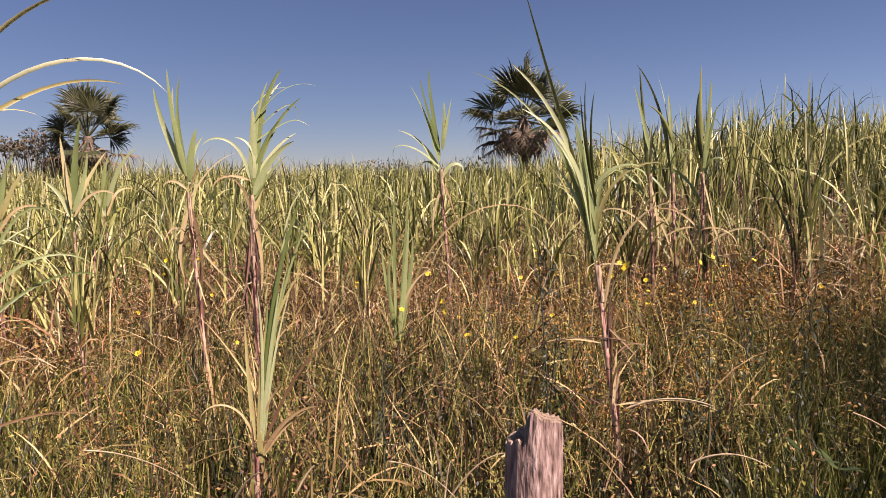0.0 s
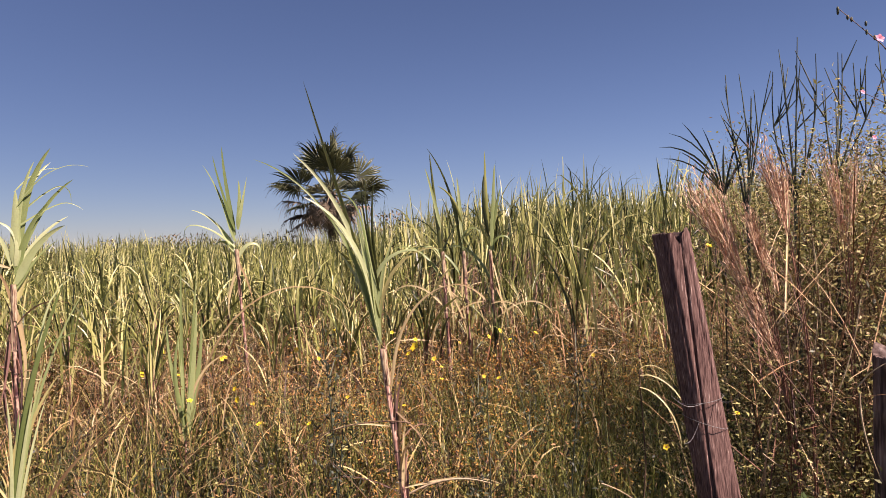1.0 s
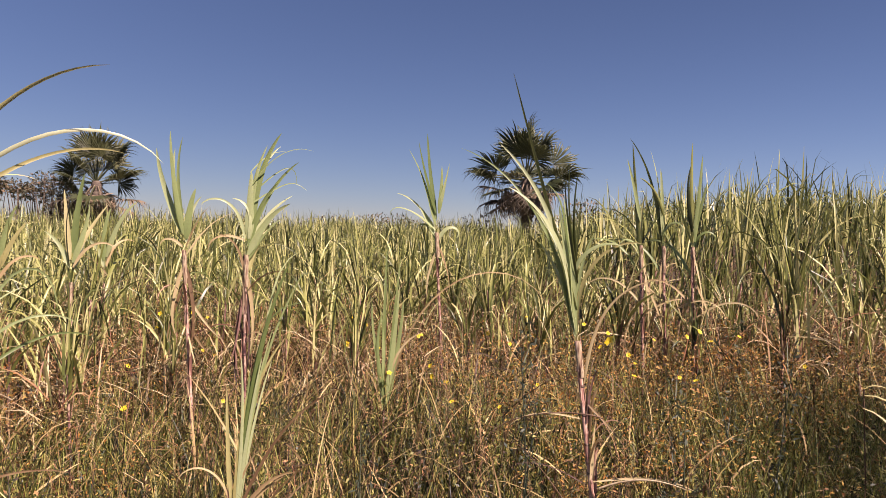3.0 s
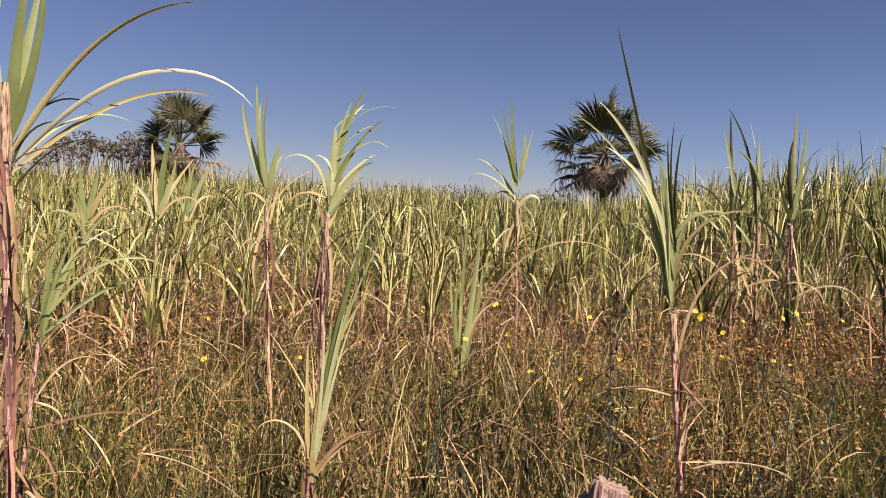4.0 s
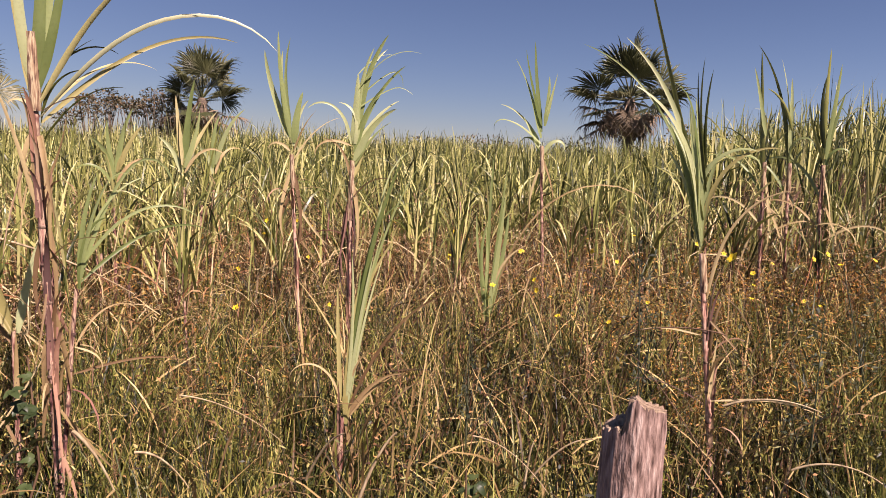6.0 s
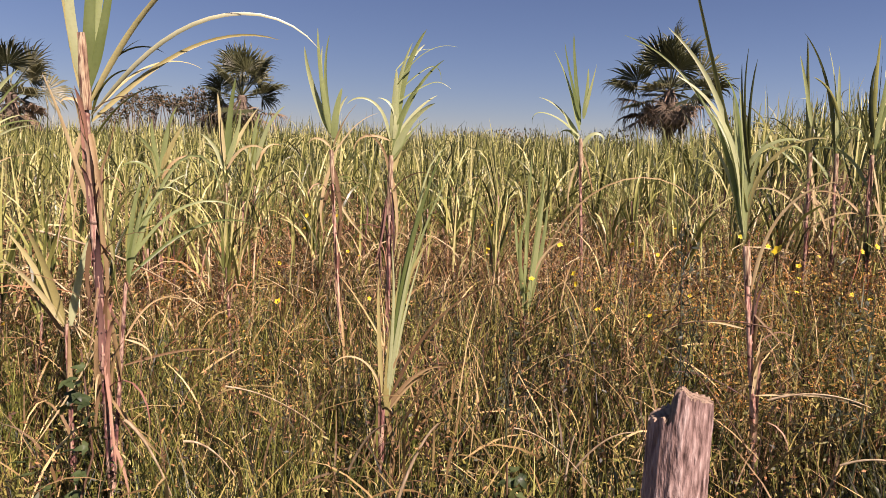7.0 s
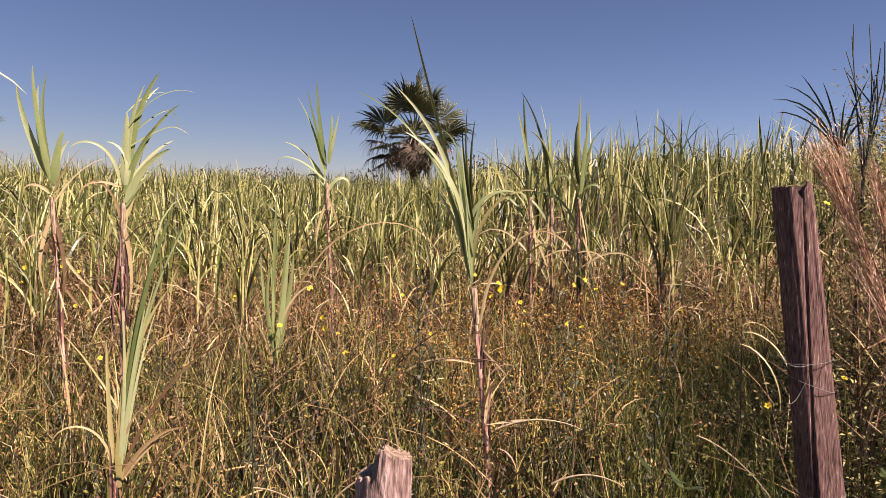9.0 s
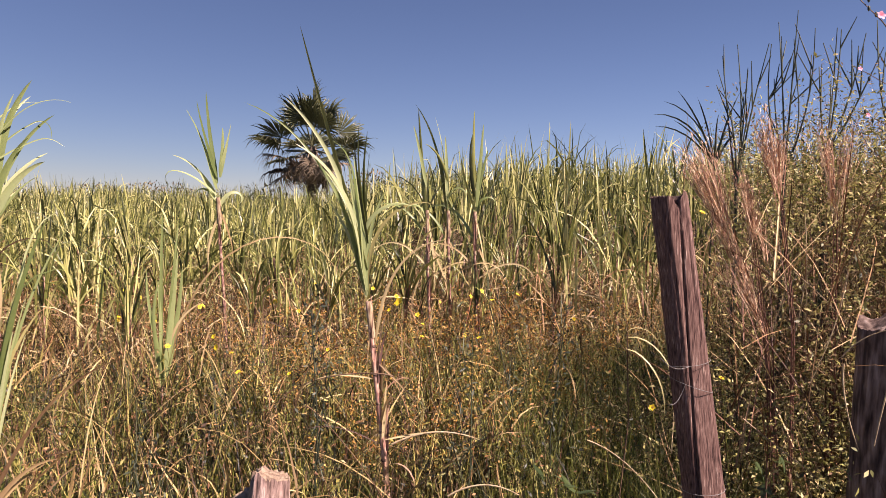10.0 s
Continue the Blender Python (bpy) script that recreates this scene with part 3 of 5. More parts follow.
cane_plant((-2.759, 2.042), (-2.729, 2.062, 1.24), 0.016, [
    (1.32, 14, 75, 0.49, 10, 0.037), (1.32, 0, 76, 0.58, 33, 0.028), (1.32, 15, 70, 0.59, 27, 0.017), (1.32, 347, 75, 0.50, 88, 0.015), (1.32, 3, 70, 0.53, 36, 0.017),
    (1.32, 356, 80, 0.49, 3, 0.030), (1.34, 10, 85, 0.41, -12, 0.030), (1.32, 350, 70, 0.45, 68, 0.013), (1.32, 12, 71, 0.50, 67, 0.013), (1.32, 1, 64, 0.37, 4, 0.017),
    (1.36, 13, 82, 0.42, 28, 0.033), (1.34, 179, 77, 0.44, 1, 0.030), (1.34, 178, 85, 0.47, -8, 0.026), (1.27, 9, 63, 0.41, 70, 0.011, "d"), (1.27, 15, -49, 0.25, 53, 0.017, "d"),
    ],
    "leaning sugarcane with a spray of pale green leaves", 6, 0, frayed=8)
cane_plant((-2.45, 2.34), (-2.45, 2.34, .86), 0.012, [
    (.85, 180, 69, .42, 16, .026, "y"), (.85, 170, 61, .36, 22, .022, "y"), (.85, 205, 76, .46, 12, .03, "y"), (.8, 150, 50, .3, 40, .02, "d"), (.85, 0, 80, .4, 12, .03)],
    "small sugarcane shoot with yellowing leaves", 2, 0)
cane_plant((-4.102, 4.863), (-4.092, 4.863, 1.25), 0.013, [
    (1.42, 194, 85, 0.53, 0, 0.040, "y"), (1.47, 0, 86, 0.61, 9, 0.049), (1.42, 15, 65, 0.50, 13, 0.040, "y"), (1.40, 347, 71, 0.46, -16, 0.040), (1.36, 183, 70, 0.34, 45, 0.036),
    (1.36, 356, 63, 0.42, 120, 0.031, "d"), (1.36, 190, 83, 0.53, -22, 0.036, "k"),
    ],
    "sugarcane with pale spread leaves and a dry sheath", 4, 2)
cane_plant((-4.053, 4.183), (-4.043, 4.183, 1.15), 0.013, [
    (1.34, 350, 85, 0.49, 23, 0.040), (1.38, 192, 79, 0.35, -14, 0.036), (1.37, 1, 69, 0.37, 20, 0.036, "y"), (1.32, 193, 78, 0.34, 54, 0.036), (1.35, 359, 77, 0.41, -14, 0.036, "k"),
    (1.29, 178, 58, 0.32, 130, 0.028), (1.30, 9, 64, 0.34, 110, 0.028, "d"),
    ],
    "sugarcane with a loose crown of light green leaves", 4, 2)
cane_plant((-4.274, 5.389), (-4.264, 5.389, 1.20), 0.013, [
    (1.39, 15, 80, 0.54, 22, 0.039, "k"), (1.42, 356, 75, 0.54, 37, 0.039), (1.39, 195, 88, 0.45, -26, 0.039), (1.34, 14, 75, 0.41, 126, 0.034, "d"), (1.34, 170, 78, 0.34, 87, 0.034),
    ],
    "sugarcane with narrow leaves bent to one side", 4, 2)


def random_cane(tall):
    """A cane of the field, at the origin; tall ones hold stiff upright leaves."""
    ob = thing("sugarcane_plant", (0, 0, 0), "tall upright sugarcane with dark green leaf spears" if tall else "leafy sugarcane with drooping green leaves and dry lower leaves",
               "sugarcane", "sugarcane at the field's edge")
    h = R.uniform(1.15, 1.38) if tall else R.uniform(0.85, 1.1)
    lean = R.normal(0, 0.06, 2)
    t = np.array([lean[0], lean[1], h])
    part("stalk", stalk_tube(np.zeros(3), t, R.uniform(0.009, 0.013), 0.2), stalk_mat, ob, "reddish jointed stalk")
    for i in range(R.integers(10, 12) if tall else R.integers(12, 15)):
        a = i * 2.4 + R.normal(0, 0.4)
        z = h * (R.uniform(0.78, 1.0) if tall else R.uniform(0.62, 1.0))
        stiff = R.random() < (0.7 if tall else 0.5)
        data = blades([t * z / h], a, radians(R.uniform(78, 89) if stiff else R.uniform(66, 82)), R.uniform(0.7, 1.05) if tall else R.uniform(0.5, 0.85), R.uniform(0.015, 0.033),
                      radians(R.uniform(2, 22) if stiff else R.uniform(35, 110)), 6, 0.4, 2.2, R.normal(0, 0.9), 0.4, 0.6, 0.25)
        part("leaf", data, cane_green, ob)
    for i in range(R.integers(9, 13) if tall else R.integers(5, 8)):
        a = R.uniform(0, math.tau)
        z = h * R.uniform(0.35, 0.95)
        data = blades([t * z / h], a, radians(R.uniform(-70, 70)), R.uniform(0.35, 0.7), R.uniform(0.010, 0.020), radians(R.uniform(20, 120)), 5, 0.4, 1.3, R.normal(0, 0.8))
        part("dry_leaf", data, cane_dry, ob, "dry straw-coloured leaf")
    a = R.uniform(0, math.tau)
    data = blades([t * R.uniform(0.4, 0.75) + np.array([math.cos(a), math.sin(a), 0]) * 0.014], a, radians(88), R.uniform(0.25, 0.4), 0.024, radians(R.uniform(5, 50)), 5, -0.5, 2.5, 0, 0.9, 0.5)
    part("husk", data, (husk_mat, cane_purple)[R.integers(2)], ob, "dry leaf sheath")
    return ob


def field_edge():
    short, high = [random_cane(False) for _ in range(9)], [random_cane(True) for _ in range(6)]
    spots = []
    xs, ys, rs, az = sector(2600, 3.9, 9.6, -78, 42)
    first = {}
    for x, y, r, a in zip(xs, ys, rs, az):
        near = 4.3 if a < -42 else 5.4 if a < -22 else 6.0
        if r < near or len(spots) >= 290 or (a > 16 and r < 6.6):
            continue
        if any((x - u) ** 2 + (y - v) ** 2 < 0.30**2 for u, v in spots):
            continue
        spots.append((x, y))
        tall = R.random() < sstep(-12, 8, a) * 0.8
        pool = high if tall else short
        src = pool[R.integers(len(pool))]
        k = (R.uniform(0.86, 1.04) if tall else R.uniform(0.85, 1.12)) * (0.93 if r < 6 else 1.0) * (1 + 0.11 * float(sstep(-16, 4, a)) + 0.02 * float(sstep(6, 16, a)) - 0.11 * float(sstep(-38, -56, a)))
        m = pose(x, y, 0, R.normal(0, 4), R.normal(0, 4), R.uniform(0, 360)) @ Matrix.Scale(k, 4)
        if src.name not in first:
            first[src.name] = True
            src.matrix_basis = m
        else:
            own = src.scale.copy()
            src.scale = (1, 1, 1)
            copy_thing(src, m)
            src.scale = own
    return spots


def cane_leaves(xs, ys, h, per, low, length, width, material, label, name, spread=0.12, segs=5):
    """Many narrow cane leaves round each place: part of them stiff and upright, the rest bowed over at the tip."""
    n = len(xs) * per
    b = np.repeat(np.stack([xs, ys, h], 1), per, 0) + R.normal(0, 1, (n, 3)) * (spread, spread, 0)
    b[:, 2] *= R.uniform(low, 1.0, n)
    stiff = R.random(n) < 0.5
    g = blades(b, R.uniform(0, math.tau, n), np.radians(np.where(stiff, R.uniform(77, 89, n), R.uniform(62, 82, n))), R.uniform(*length, n), R.uniform(*width, n),
               np.radians(np.where(stiff, R.uniform(2, 22, n), R.uniform(35, 115, n))), segs, 0.0, 2.2, R.normal(0, 0.7, n), 0.4, 0.6, 0.2)
    stuff(name, g, material, label, "sugarcane")


def field_between(spots):
    """Leaves and dry stalks that fill the room between the canes of the edge."""
    p = np.array(spots)
    az = np.degrees(np.arctan2(p[:, 0] - CX, p[:, 1] - CY))
    h = R.uniform(0.7, 1.0, len(p)) + 0.30 * sstep(-14, 8, az)
    cane_leaves(p[:, 0], p[:, 1], h - 0.1 * sstep(-14, 8, az), 11, 0.7, (0.35, 0.8), (0.010, 0.026), cane_green_field, "narrow green leaves crowded between the canes", "cane_leaves", 0.16)
    n = len(p) * 54
    b = np.repeat(np.stack([p[:, 0], p[:, 1], h], 1), 54, 0) + R.normal(0, 1, (n, 3)) * (0.17, 0.17, 0)
    b[:, 2] *= R.uniform(0.2, 0.95, n)
    g = blades(b, R.uniform(0, math.tau, n), np.radians(R.uniform(-30, 80, n)), R.uniform(0.25, 0.7, n), R.uniform(0.006, 0.015, n), np.radians(R.uniform(5, 130, n)), 4, 0.0, 1.6, R.normal(0, 0.8, n), 0.5, 0.6, 0.3)
    stuff("dry_cane_litter", g, pale_straw_mat, "reddish dry leaves and stalks between the canes", "dry leaves")


field_between(field_edge())


def far_field():
    """The cane field behind, too thick to count."""
    xs, ys, rs, az = sector(3000, 9.0, 26, -80, 45)
    h = R.uniform(0.85, 1.2, len(xs)) + 0.024 * (rs - 9) + 0.88 * sstep(-15, 4, az) + 0.15 * sstep(6, 18, az) - 0.22 * sstep(-38, -56, az)
    cane_leaves(xs, ys, h, 14, 0.74, (0.5, 0.95), (0.016, 0.040), cane_green_field, "thick field of green sugarcane leaves", "sugarcane_field", 0.2)
    base = np.repeat(np.stack([xs, ys, h], 1), 4, 0)
    base[:, 2] *= R.uniform(0.3, 0.9, len(base))
    d = blades(base, R.uniform(0, math.tau, len(base)), np.radians(R.uniform(-60, 60, len(base))), R.uniform(0.35, 0.6, len(base)), R.uniform(0.014, 0.024, len(base)),
               np.radians(R.uniform(20, 90, len(base))), 3, 0.0, 1.3, R.normal(0, 0.8, len(base)))
    stuff("dry_cane_leaves", d, cane_dry_field, "dry hanging leaves in the cane field", "dry leaves")
    b = np.stack([xs, ys, 0 * xs], 1)
    st = blades(b, R.uniform(0, math.tau, len(b)), radians(88), h, 0.024, 0.05, 2, 0.8, 1, 0, 1, 0.05)
    stuff("cane_stalks", st, stalk_field, "reddish stalks of the cane field", "sugarcane")


far_field()


# ---- undergrowth ----
def weed_height(x, y):
    r = np.hypot(x - CX, y - CY)
    a = np.degrees(np.arctan2(x - CX, y - CY))
    h = 0.20 + 0.125 * r
    h = np.minimum(h, 1.12) + 0.10 * wave(x, y, 3)
    h = h + sstep(8, 22, a) * 0.18 * sstep(2.6, 4, r)
    return np.maximum(h, 0.2)


def clear_of_posts(x, y):
    r = np.hypot(x - CX, y - CY)
    return (r > 1.25) & ~((np.hypot(x - 0.04, y - 1.45) < 0.25)) & (np.hypot(x - 1.05, y - 2.8) > 0.14)


def grass():
    # tufts: many blades from one root
    xs, ys, rs, az = sector(4700, 2.2, 9.2, -76, 42)
    k = 13
    ok = clear_of_posts(xs, ys) & (R.random(len(xs)) < 1 - 0.5 * sstep(4.5, 6.5, rs))
    xs, ys = xs[ok], ys[ok]
    h = weed_height(xs, ys) * R.uniform(0.45, 1.0, len(xs))
    n = len(xs) * k
    b = np.stack([np.repeat(xs, k) + R.normal(0, 0.045, n), np.repeat(ys, k) + R.normal(0, 0.045, n), np.zeros(n)], 1)
    L = np.repeat(h, k) * R.uniform(0.7, 1.25, n)
    g = blades(b, R.uniform(0, math.tau, n), np.radians(R.uniform(68, 89, n)), L, R.uniform(0.005, 0.016, n), np.radians(R.uniform(2, 60, n)), 4, 0.0, 1.8, R.normal(0, 0.7, n))
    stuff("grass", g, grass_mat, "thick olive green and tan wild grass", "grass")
    # fresher, greener tufts towards the thicket
    xs, ys, rs, az = sector(5200, 2.1, 5.6, -72, 26)
    ok = clear_of_posts(xs, ys) & (R.random(len(xs)) < 0.13 + 0.12 * wave(xs, ys, 4) + 0.75 * sstep(0, 14, az))
    xs, ys = xs[ok], ys[ok]
    h = weed_height(xs, ys) * R.uniform(0.6, 1.02, len(xs))
    n = len(xs) * k
    b = np.stack([np.repeat(xs, k) + R.normal(0, 0.04, n), np.repeat(ys, k) + R.normal(0, 0.04, n), np.zeros(n)], 1)
    g = blades(b, R.uniform(0, math.tau, n), np.radians(R.uniform(72, 89, n)), np.repeat(h, k) * R.uniform(0.75, 1.2, n), R.uniform(0.004, 0.011, n), np.radians(R.uniform(2, 50, n)), 4, 0.0, 1.8, R.normal(0, 0.7, n))
    xs, ys, rs, az = sector(700, 2.35, 3.1, 17, 44)
    ok = clear_of_posts(xs, ys) & (np.hypot(xs - 1.67, ys - 2.88) > 0.2)
    xs, ys = xs[ok], ys[ok]
    n = len(xs) * k
    b = np.stack([np.repeat(xs, k) + R.normal(0, 0.04, n), np.repeat(ys, k) + R.normal(0, 0.04, n), np.zeros(n)], 1)
    front = blades(b, R.uniform(0, math.tau, n), np.radians(R.uniform(70, 89, n)), R.uniform(0.25, 0.8, n), R.uniform(0.004, 0.010, n), np.radians(R.uniform(2, 60, n)), 4, 0.0, 1.8, R.normal(0, 0.7, n))
    g = joined([g, front])
    stuff("green_grass", g, fresh_mat, "fresh green grass among dark weeds", "grass")
    xs, ys, rs, az = sector(7000, 2.2, 9.2, -76, 42)
    ok = clear_of_posts(xs, ys) & (R.random(len(xs)) < 1 - 0.6 * sstep(-16, 8, az))
    xs, ys = xs[ok], ys[ok]
    h = weed_height(xs, ys)
    n = len(xs)
    b = np.stack([xs, ys, h * R.uniform(0.0, 0.75, n)], 1)
    L = R.uniform(0.2, 0.65, n)
    s = blades(b, R.uniform(0, math.tau, n), np.radians(R.uniform(10, 85, n)), L, R.uniform(0.006, 0.017, n), np.radians(R.uniform(10, 130, n)), 5, 0.0, 1.3, R.normal(0, 0.7, n))
    stuff("straw", s, straw_mat, "tangled dry straw among the weeds", "straw")
    # upright red-brown stalks of last year
    xs, ys, rs, az = sector(4200, 2.8, 7.4, -76, 30)
    ok = clear_of_posts(xs, ys) & (R.random(len(xs)) < (0.35 + 0.65 * sstep(2.6, 4.2, rs)) * (1 - 0.45 * sstep(-6, 14, az)))
    xs, ys = xs[ok], ys[ok]
    n = len(xs)
    s = blades(np.stack([xs, ys, 0 * xs], 1), R.uniform(0, math.tau, n), np.radians(R.uniform(74, 89, n)), weed_height(xs, ys) * R.uniform(0.7, 1.25, n), R.uniform(0.003, 0.007, n), np.radians(R.uniform(0, 45, n)), 4, 0.0, 1.8,
               R.normal(0, 0.8, n), 0.8, 0.4)
    stuff("dry_stalks", s, red_straw_mat, "upright red-brown dry grass stalks", "dry grass")
    # fallen and arching dry cane leaves
    xs, ys, rs, az = sector(950, 2.3, 7.5, -76, 20)
    ok = clear_of_posts(xs, ys) & (R.random(len(xs)) < 1 - 0.82 * sstep(-32, 2, az))
    xs, ys = xs[ok], ys[ok]
    n = len(xs)
    b = np.stack([xs, ys, weed_height(xs, ys) * R.uniform(0.1, 0.8, n)], 1)
    s = blades(b, R.uniform(0, math.tau, n), np.radians(R.uniform(5, 75, n)), R.uniform(0.35, 0.9, n), R.uniform(0.006, 0.014, n), np.radians(R.uniform(30, 140, n)), 7, 0.35, 1.3, R.normal(0, 0.7, n))
    stuff("fallen_cane_leaves", s, cane_dry_field, "pale dry fallen cane leaves", "dry leaves")


def weeds(name, count, r0, r1, a0, a1, per, leaf, hmul, mat, label, stemw=0.004, keep=None, zmin=0.25, bare=False):
    """Upright weed stems, with small leaves all along them."""
    xs, ys, rs, az = sector(count, r0, r1, a0, a1)
    ok = clear_of_posts(xs, ys)
    if keep is not None:
        ok &= keep(xs, ys, rs, az)
    xs, ys = xs[ok], ys[ok]
    n = len(xs)
    h = weed_height(xs, ys) * R.uniform(0.6, 1.12, n) * hmul
    a, el, dr = R.uniform(0, math.tau, n), np.radians(R.uniform(72, 89, n)), np.radians(R.uniform(0, 35, n))
    b = np.stack([xs, ys, 0 * xs], 1)
    segs = 4
    sv, sq = blades(b, a, el, h, stemw, dr, segs, 0.6, 1.5, 0, 1, 0.3)
    mid = sv.reshape(n, segs + 1, 3, 3)[:, :, 1]
    i = np.repeat(np.arange(n), per)
    f = R.uniform(zmin, 1, n * per) * segs
    j = np.minimum(f.astype(int), segs - 1)
    fr = (f - j)[:, None]
    p = mid[i, j] * (1 - fr) + mid[i, j + 1] * fr
    spread = R.uniform(0, 0.06, (len(p), 1))
    d = R.normal(size=(len(p), 3)) * (1, 1, 0.6) + (0, 0, 0.25)
    d /= np.linalg.norm(d, axis=1, keepdims=True)
    lv = leaflets(p + d * spread, d, R.uniform(0.6, 1.4, len(p)) * leaf, R.uniform(0.22, 0.5, len(p)) * leaf)
    stuff(name, lv, mat, label, "weeds")
    return sv, sq


grass()


def trodden_grass():
    """Low grass where the walker stands and behind."""
    n = 3400
    r, a = np.sqrt(R.uniform(0.2, 30, n)), R.uniform(0, math.tau, n)
    x, y = CX + r * np.sin(a), CY + r * np.cos(a)
    ok = (r < 2.5) | (np.cos(a) < 0.1)
    x, y = x[ok], y[ok]
    k = 10
    m = len(x) * k
    b = np.stack([np.repeat(x, k) + R.normal(0, 0.05, m), np.repeat(y, k) + R.normal(0, 0.05, m), np.full(m, -0.02)], 1)
    L = np.repeat(0.07 + 0.07 * np.hypot(x - CX, y - CY), k) * R.uniform(0.6, 1.3, m)
    g = blades(b, R.uniform(0, math.tau, m), np.radians(R.uniform(40, 86, m)), L, R.uniform(0.004, 0.010, m), np.radians(R.uniform(5, 80, m)), 3, 0.0, 1.5, R.normal(0, 0.6, m))
    stuff("low_grass", g, grass_mat, "low trodden grass at the field's edge", "grass")


trodden_grass()
stems = [
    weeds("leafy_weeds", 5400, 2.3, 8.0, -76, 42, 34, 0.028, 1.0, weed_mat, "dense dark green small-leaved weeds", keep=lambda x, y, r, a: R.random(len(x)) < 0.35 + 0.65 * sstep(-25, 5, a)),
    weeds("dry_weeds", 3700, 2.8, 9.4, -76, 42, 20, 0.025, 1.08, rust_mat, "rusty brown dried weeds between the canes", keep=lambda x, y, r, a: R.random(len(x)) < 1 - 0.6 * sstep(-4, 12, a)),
    weeds("thicket_weeds", 900, 2.7, 3.6, 20, 46, 44, 0.026, 1.5, thicket_mat, "olive leafy weeds at the foot of a thicket",
          keep=lambda x, y, r, a: (y > 2.97) & (np.hypot(x - 1.67, y - 2.88) > 0.18) & (R.random(len(x)) < 0.35 + 0.65 * sstep(1.15, 1.5, x)), zmin=0.12),
    weeds("orange_weeds", 1900, 3.6, 7.0, -50, 20, 18, 0.024, 1.02, orange_mat, "patches of orange and yellow small leaves", keep=lambda x, y, r, a: (wave(x, y, 6) > 0.0) & (R.random(len(x)) < 1 - 0.7 * sstep(6, 14, a)), zmin=0.6),
    weeds("yellowing_weeds", 420, 4.7, 6.4, -16, 15, 14, 0.026, 1.05, orange_mat, "scattered yellow and orange small leaves round the flowers", keep=lambda x, y, r, a: wave(x, y, 5) > 0.1, zmin=0.8),
]
stuff("weed_stems", joined(stems), twig_mat, "brown weed stems", "weeds")


# ---- fence posts ----
brown_post_mat = solid_material("brown_weathered_wood", [(0.018, 0.010, 0.009), (0.074, 0.039, 0.033), (0.128, 0.073, 0.06), (0.165, 0.1, 0.082), (0.42, 0.31, 0.255)], (170, 170, 22), 0.9, 0.5, 7, 2.0)
def post_mesh(height, r_low, r_top, lean, top_shape, seed, split=0.12, sides=112, rows=44, crack_at=(4.62, 0.0), faces=()):
    """A round weathered post: furrowed sides, a deep crack, a rough top whose height top_shape(angle) gives;
    faces: the angle and distance of sides that were hewn flat."""
    g = np.random.default_rng(seed)
    a = np.linspace(0, 2 * np.pi, sides, endpoint=False)
    furrow = np.convolve(np.tile(g.normal(0, 1, sides), 3), [0.3, 0.5, 0.3], "same")[sides:2 * sides]
    top = np.array([top_shape(math.cos(t), math.sin(t)) for t in a]) + g.normal(0, 0.002, sides)
    hewn = np.ones(sides)
    for turned, near in faces:
        hewn = np.minimum(hewn, near / np.maximum(0.05, np.cos(a - turned)))
    v = []
    for i in range(rows + 1):
        f = i / rows
        z = (height + top) * f
        r = (r_low + (r_top - r_low) * f) * hewn * (1 + 0.012 * furrow + 0.012 * np.sin(a * 3 + f * 4))
        crack = np.exp(-(((a - crack_at[0] - crack_at[1] * f - 0.12 * np.sin(f * 6)) / 0.06) ** 2)) + 0.7 * np.exp(-(((a - 5.5 + 0.1 * np.sin(f * 9)) / 0.05) ** 2)) * (f > 0.5)
        r = r * (1 - split * crack + 0.010 * wave(np.cos(a) * 3 + f * 2, np.sin(a) * 3 + f * 9, 5)) + g.normal(0, 0.0006, sides)
        v.append(np.stack([r * np.cos(a) + lean[0] * z, r * np.sin(a) + lean[1] * z, z], 1))
    side = np.concatenate(v)
    i, j = np.arange(rows)[:, None] * sides, np.arange(sides)[None]
    q = np.stack([i + j, i + (j + 1) % sides, i + sides + (j + 1) % sides, i + sides + j], -1).reshape(-1, 4)
    # the end grain: rings that close towards the middle
    cap, cq = [v[-1]], []
    for k, f in enumerate((0.75, 0.5, 0.25, 0.02)):
        c = v[-1].copy()
        mid = c.mean(0)
        c = mid + (c - mid) * (f, f, 0.0)
        c[:, 2] = height + np.array([top_shape(f * math.cos(t), f * math.sin(t)) for t in a]) + g.normal(0, 0.0012 * f, sides)
        cap.append(c)
    cap = np.concatenate(cap)
    i = np.arange(4)[:, None] * sides
    cq = np.stack([i + j, i + (j + 1) % sides, i + sides + (j + 1) % sides, i + sides + j], -1).reshape(-1, 4)
    return (side, q), (cap, cq)


def wire_loop(z, r, centre, tilt, tail):
    a = np.linspace(0, 2 * np.pi, 40)
    pts = np.stack([centre[0] + r * np.cos(a), centre[1] + r * np.sin(a), z + tilt * np.cos(a)], 1)
    out = [tube(pts, np.full(40, 0.0009), 5)]
    for d in tail:
        s = np.linspace(0, 1, 8)[:, None]
        p = pts[int(d[0])] + s * np.array(d[1:]) + np.array([0, 0, -0.02]) * np.sin(s * np.pi)
        out.append(tube(p, np.full(8, 0.0009), 5))
    return joined(out)


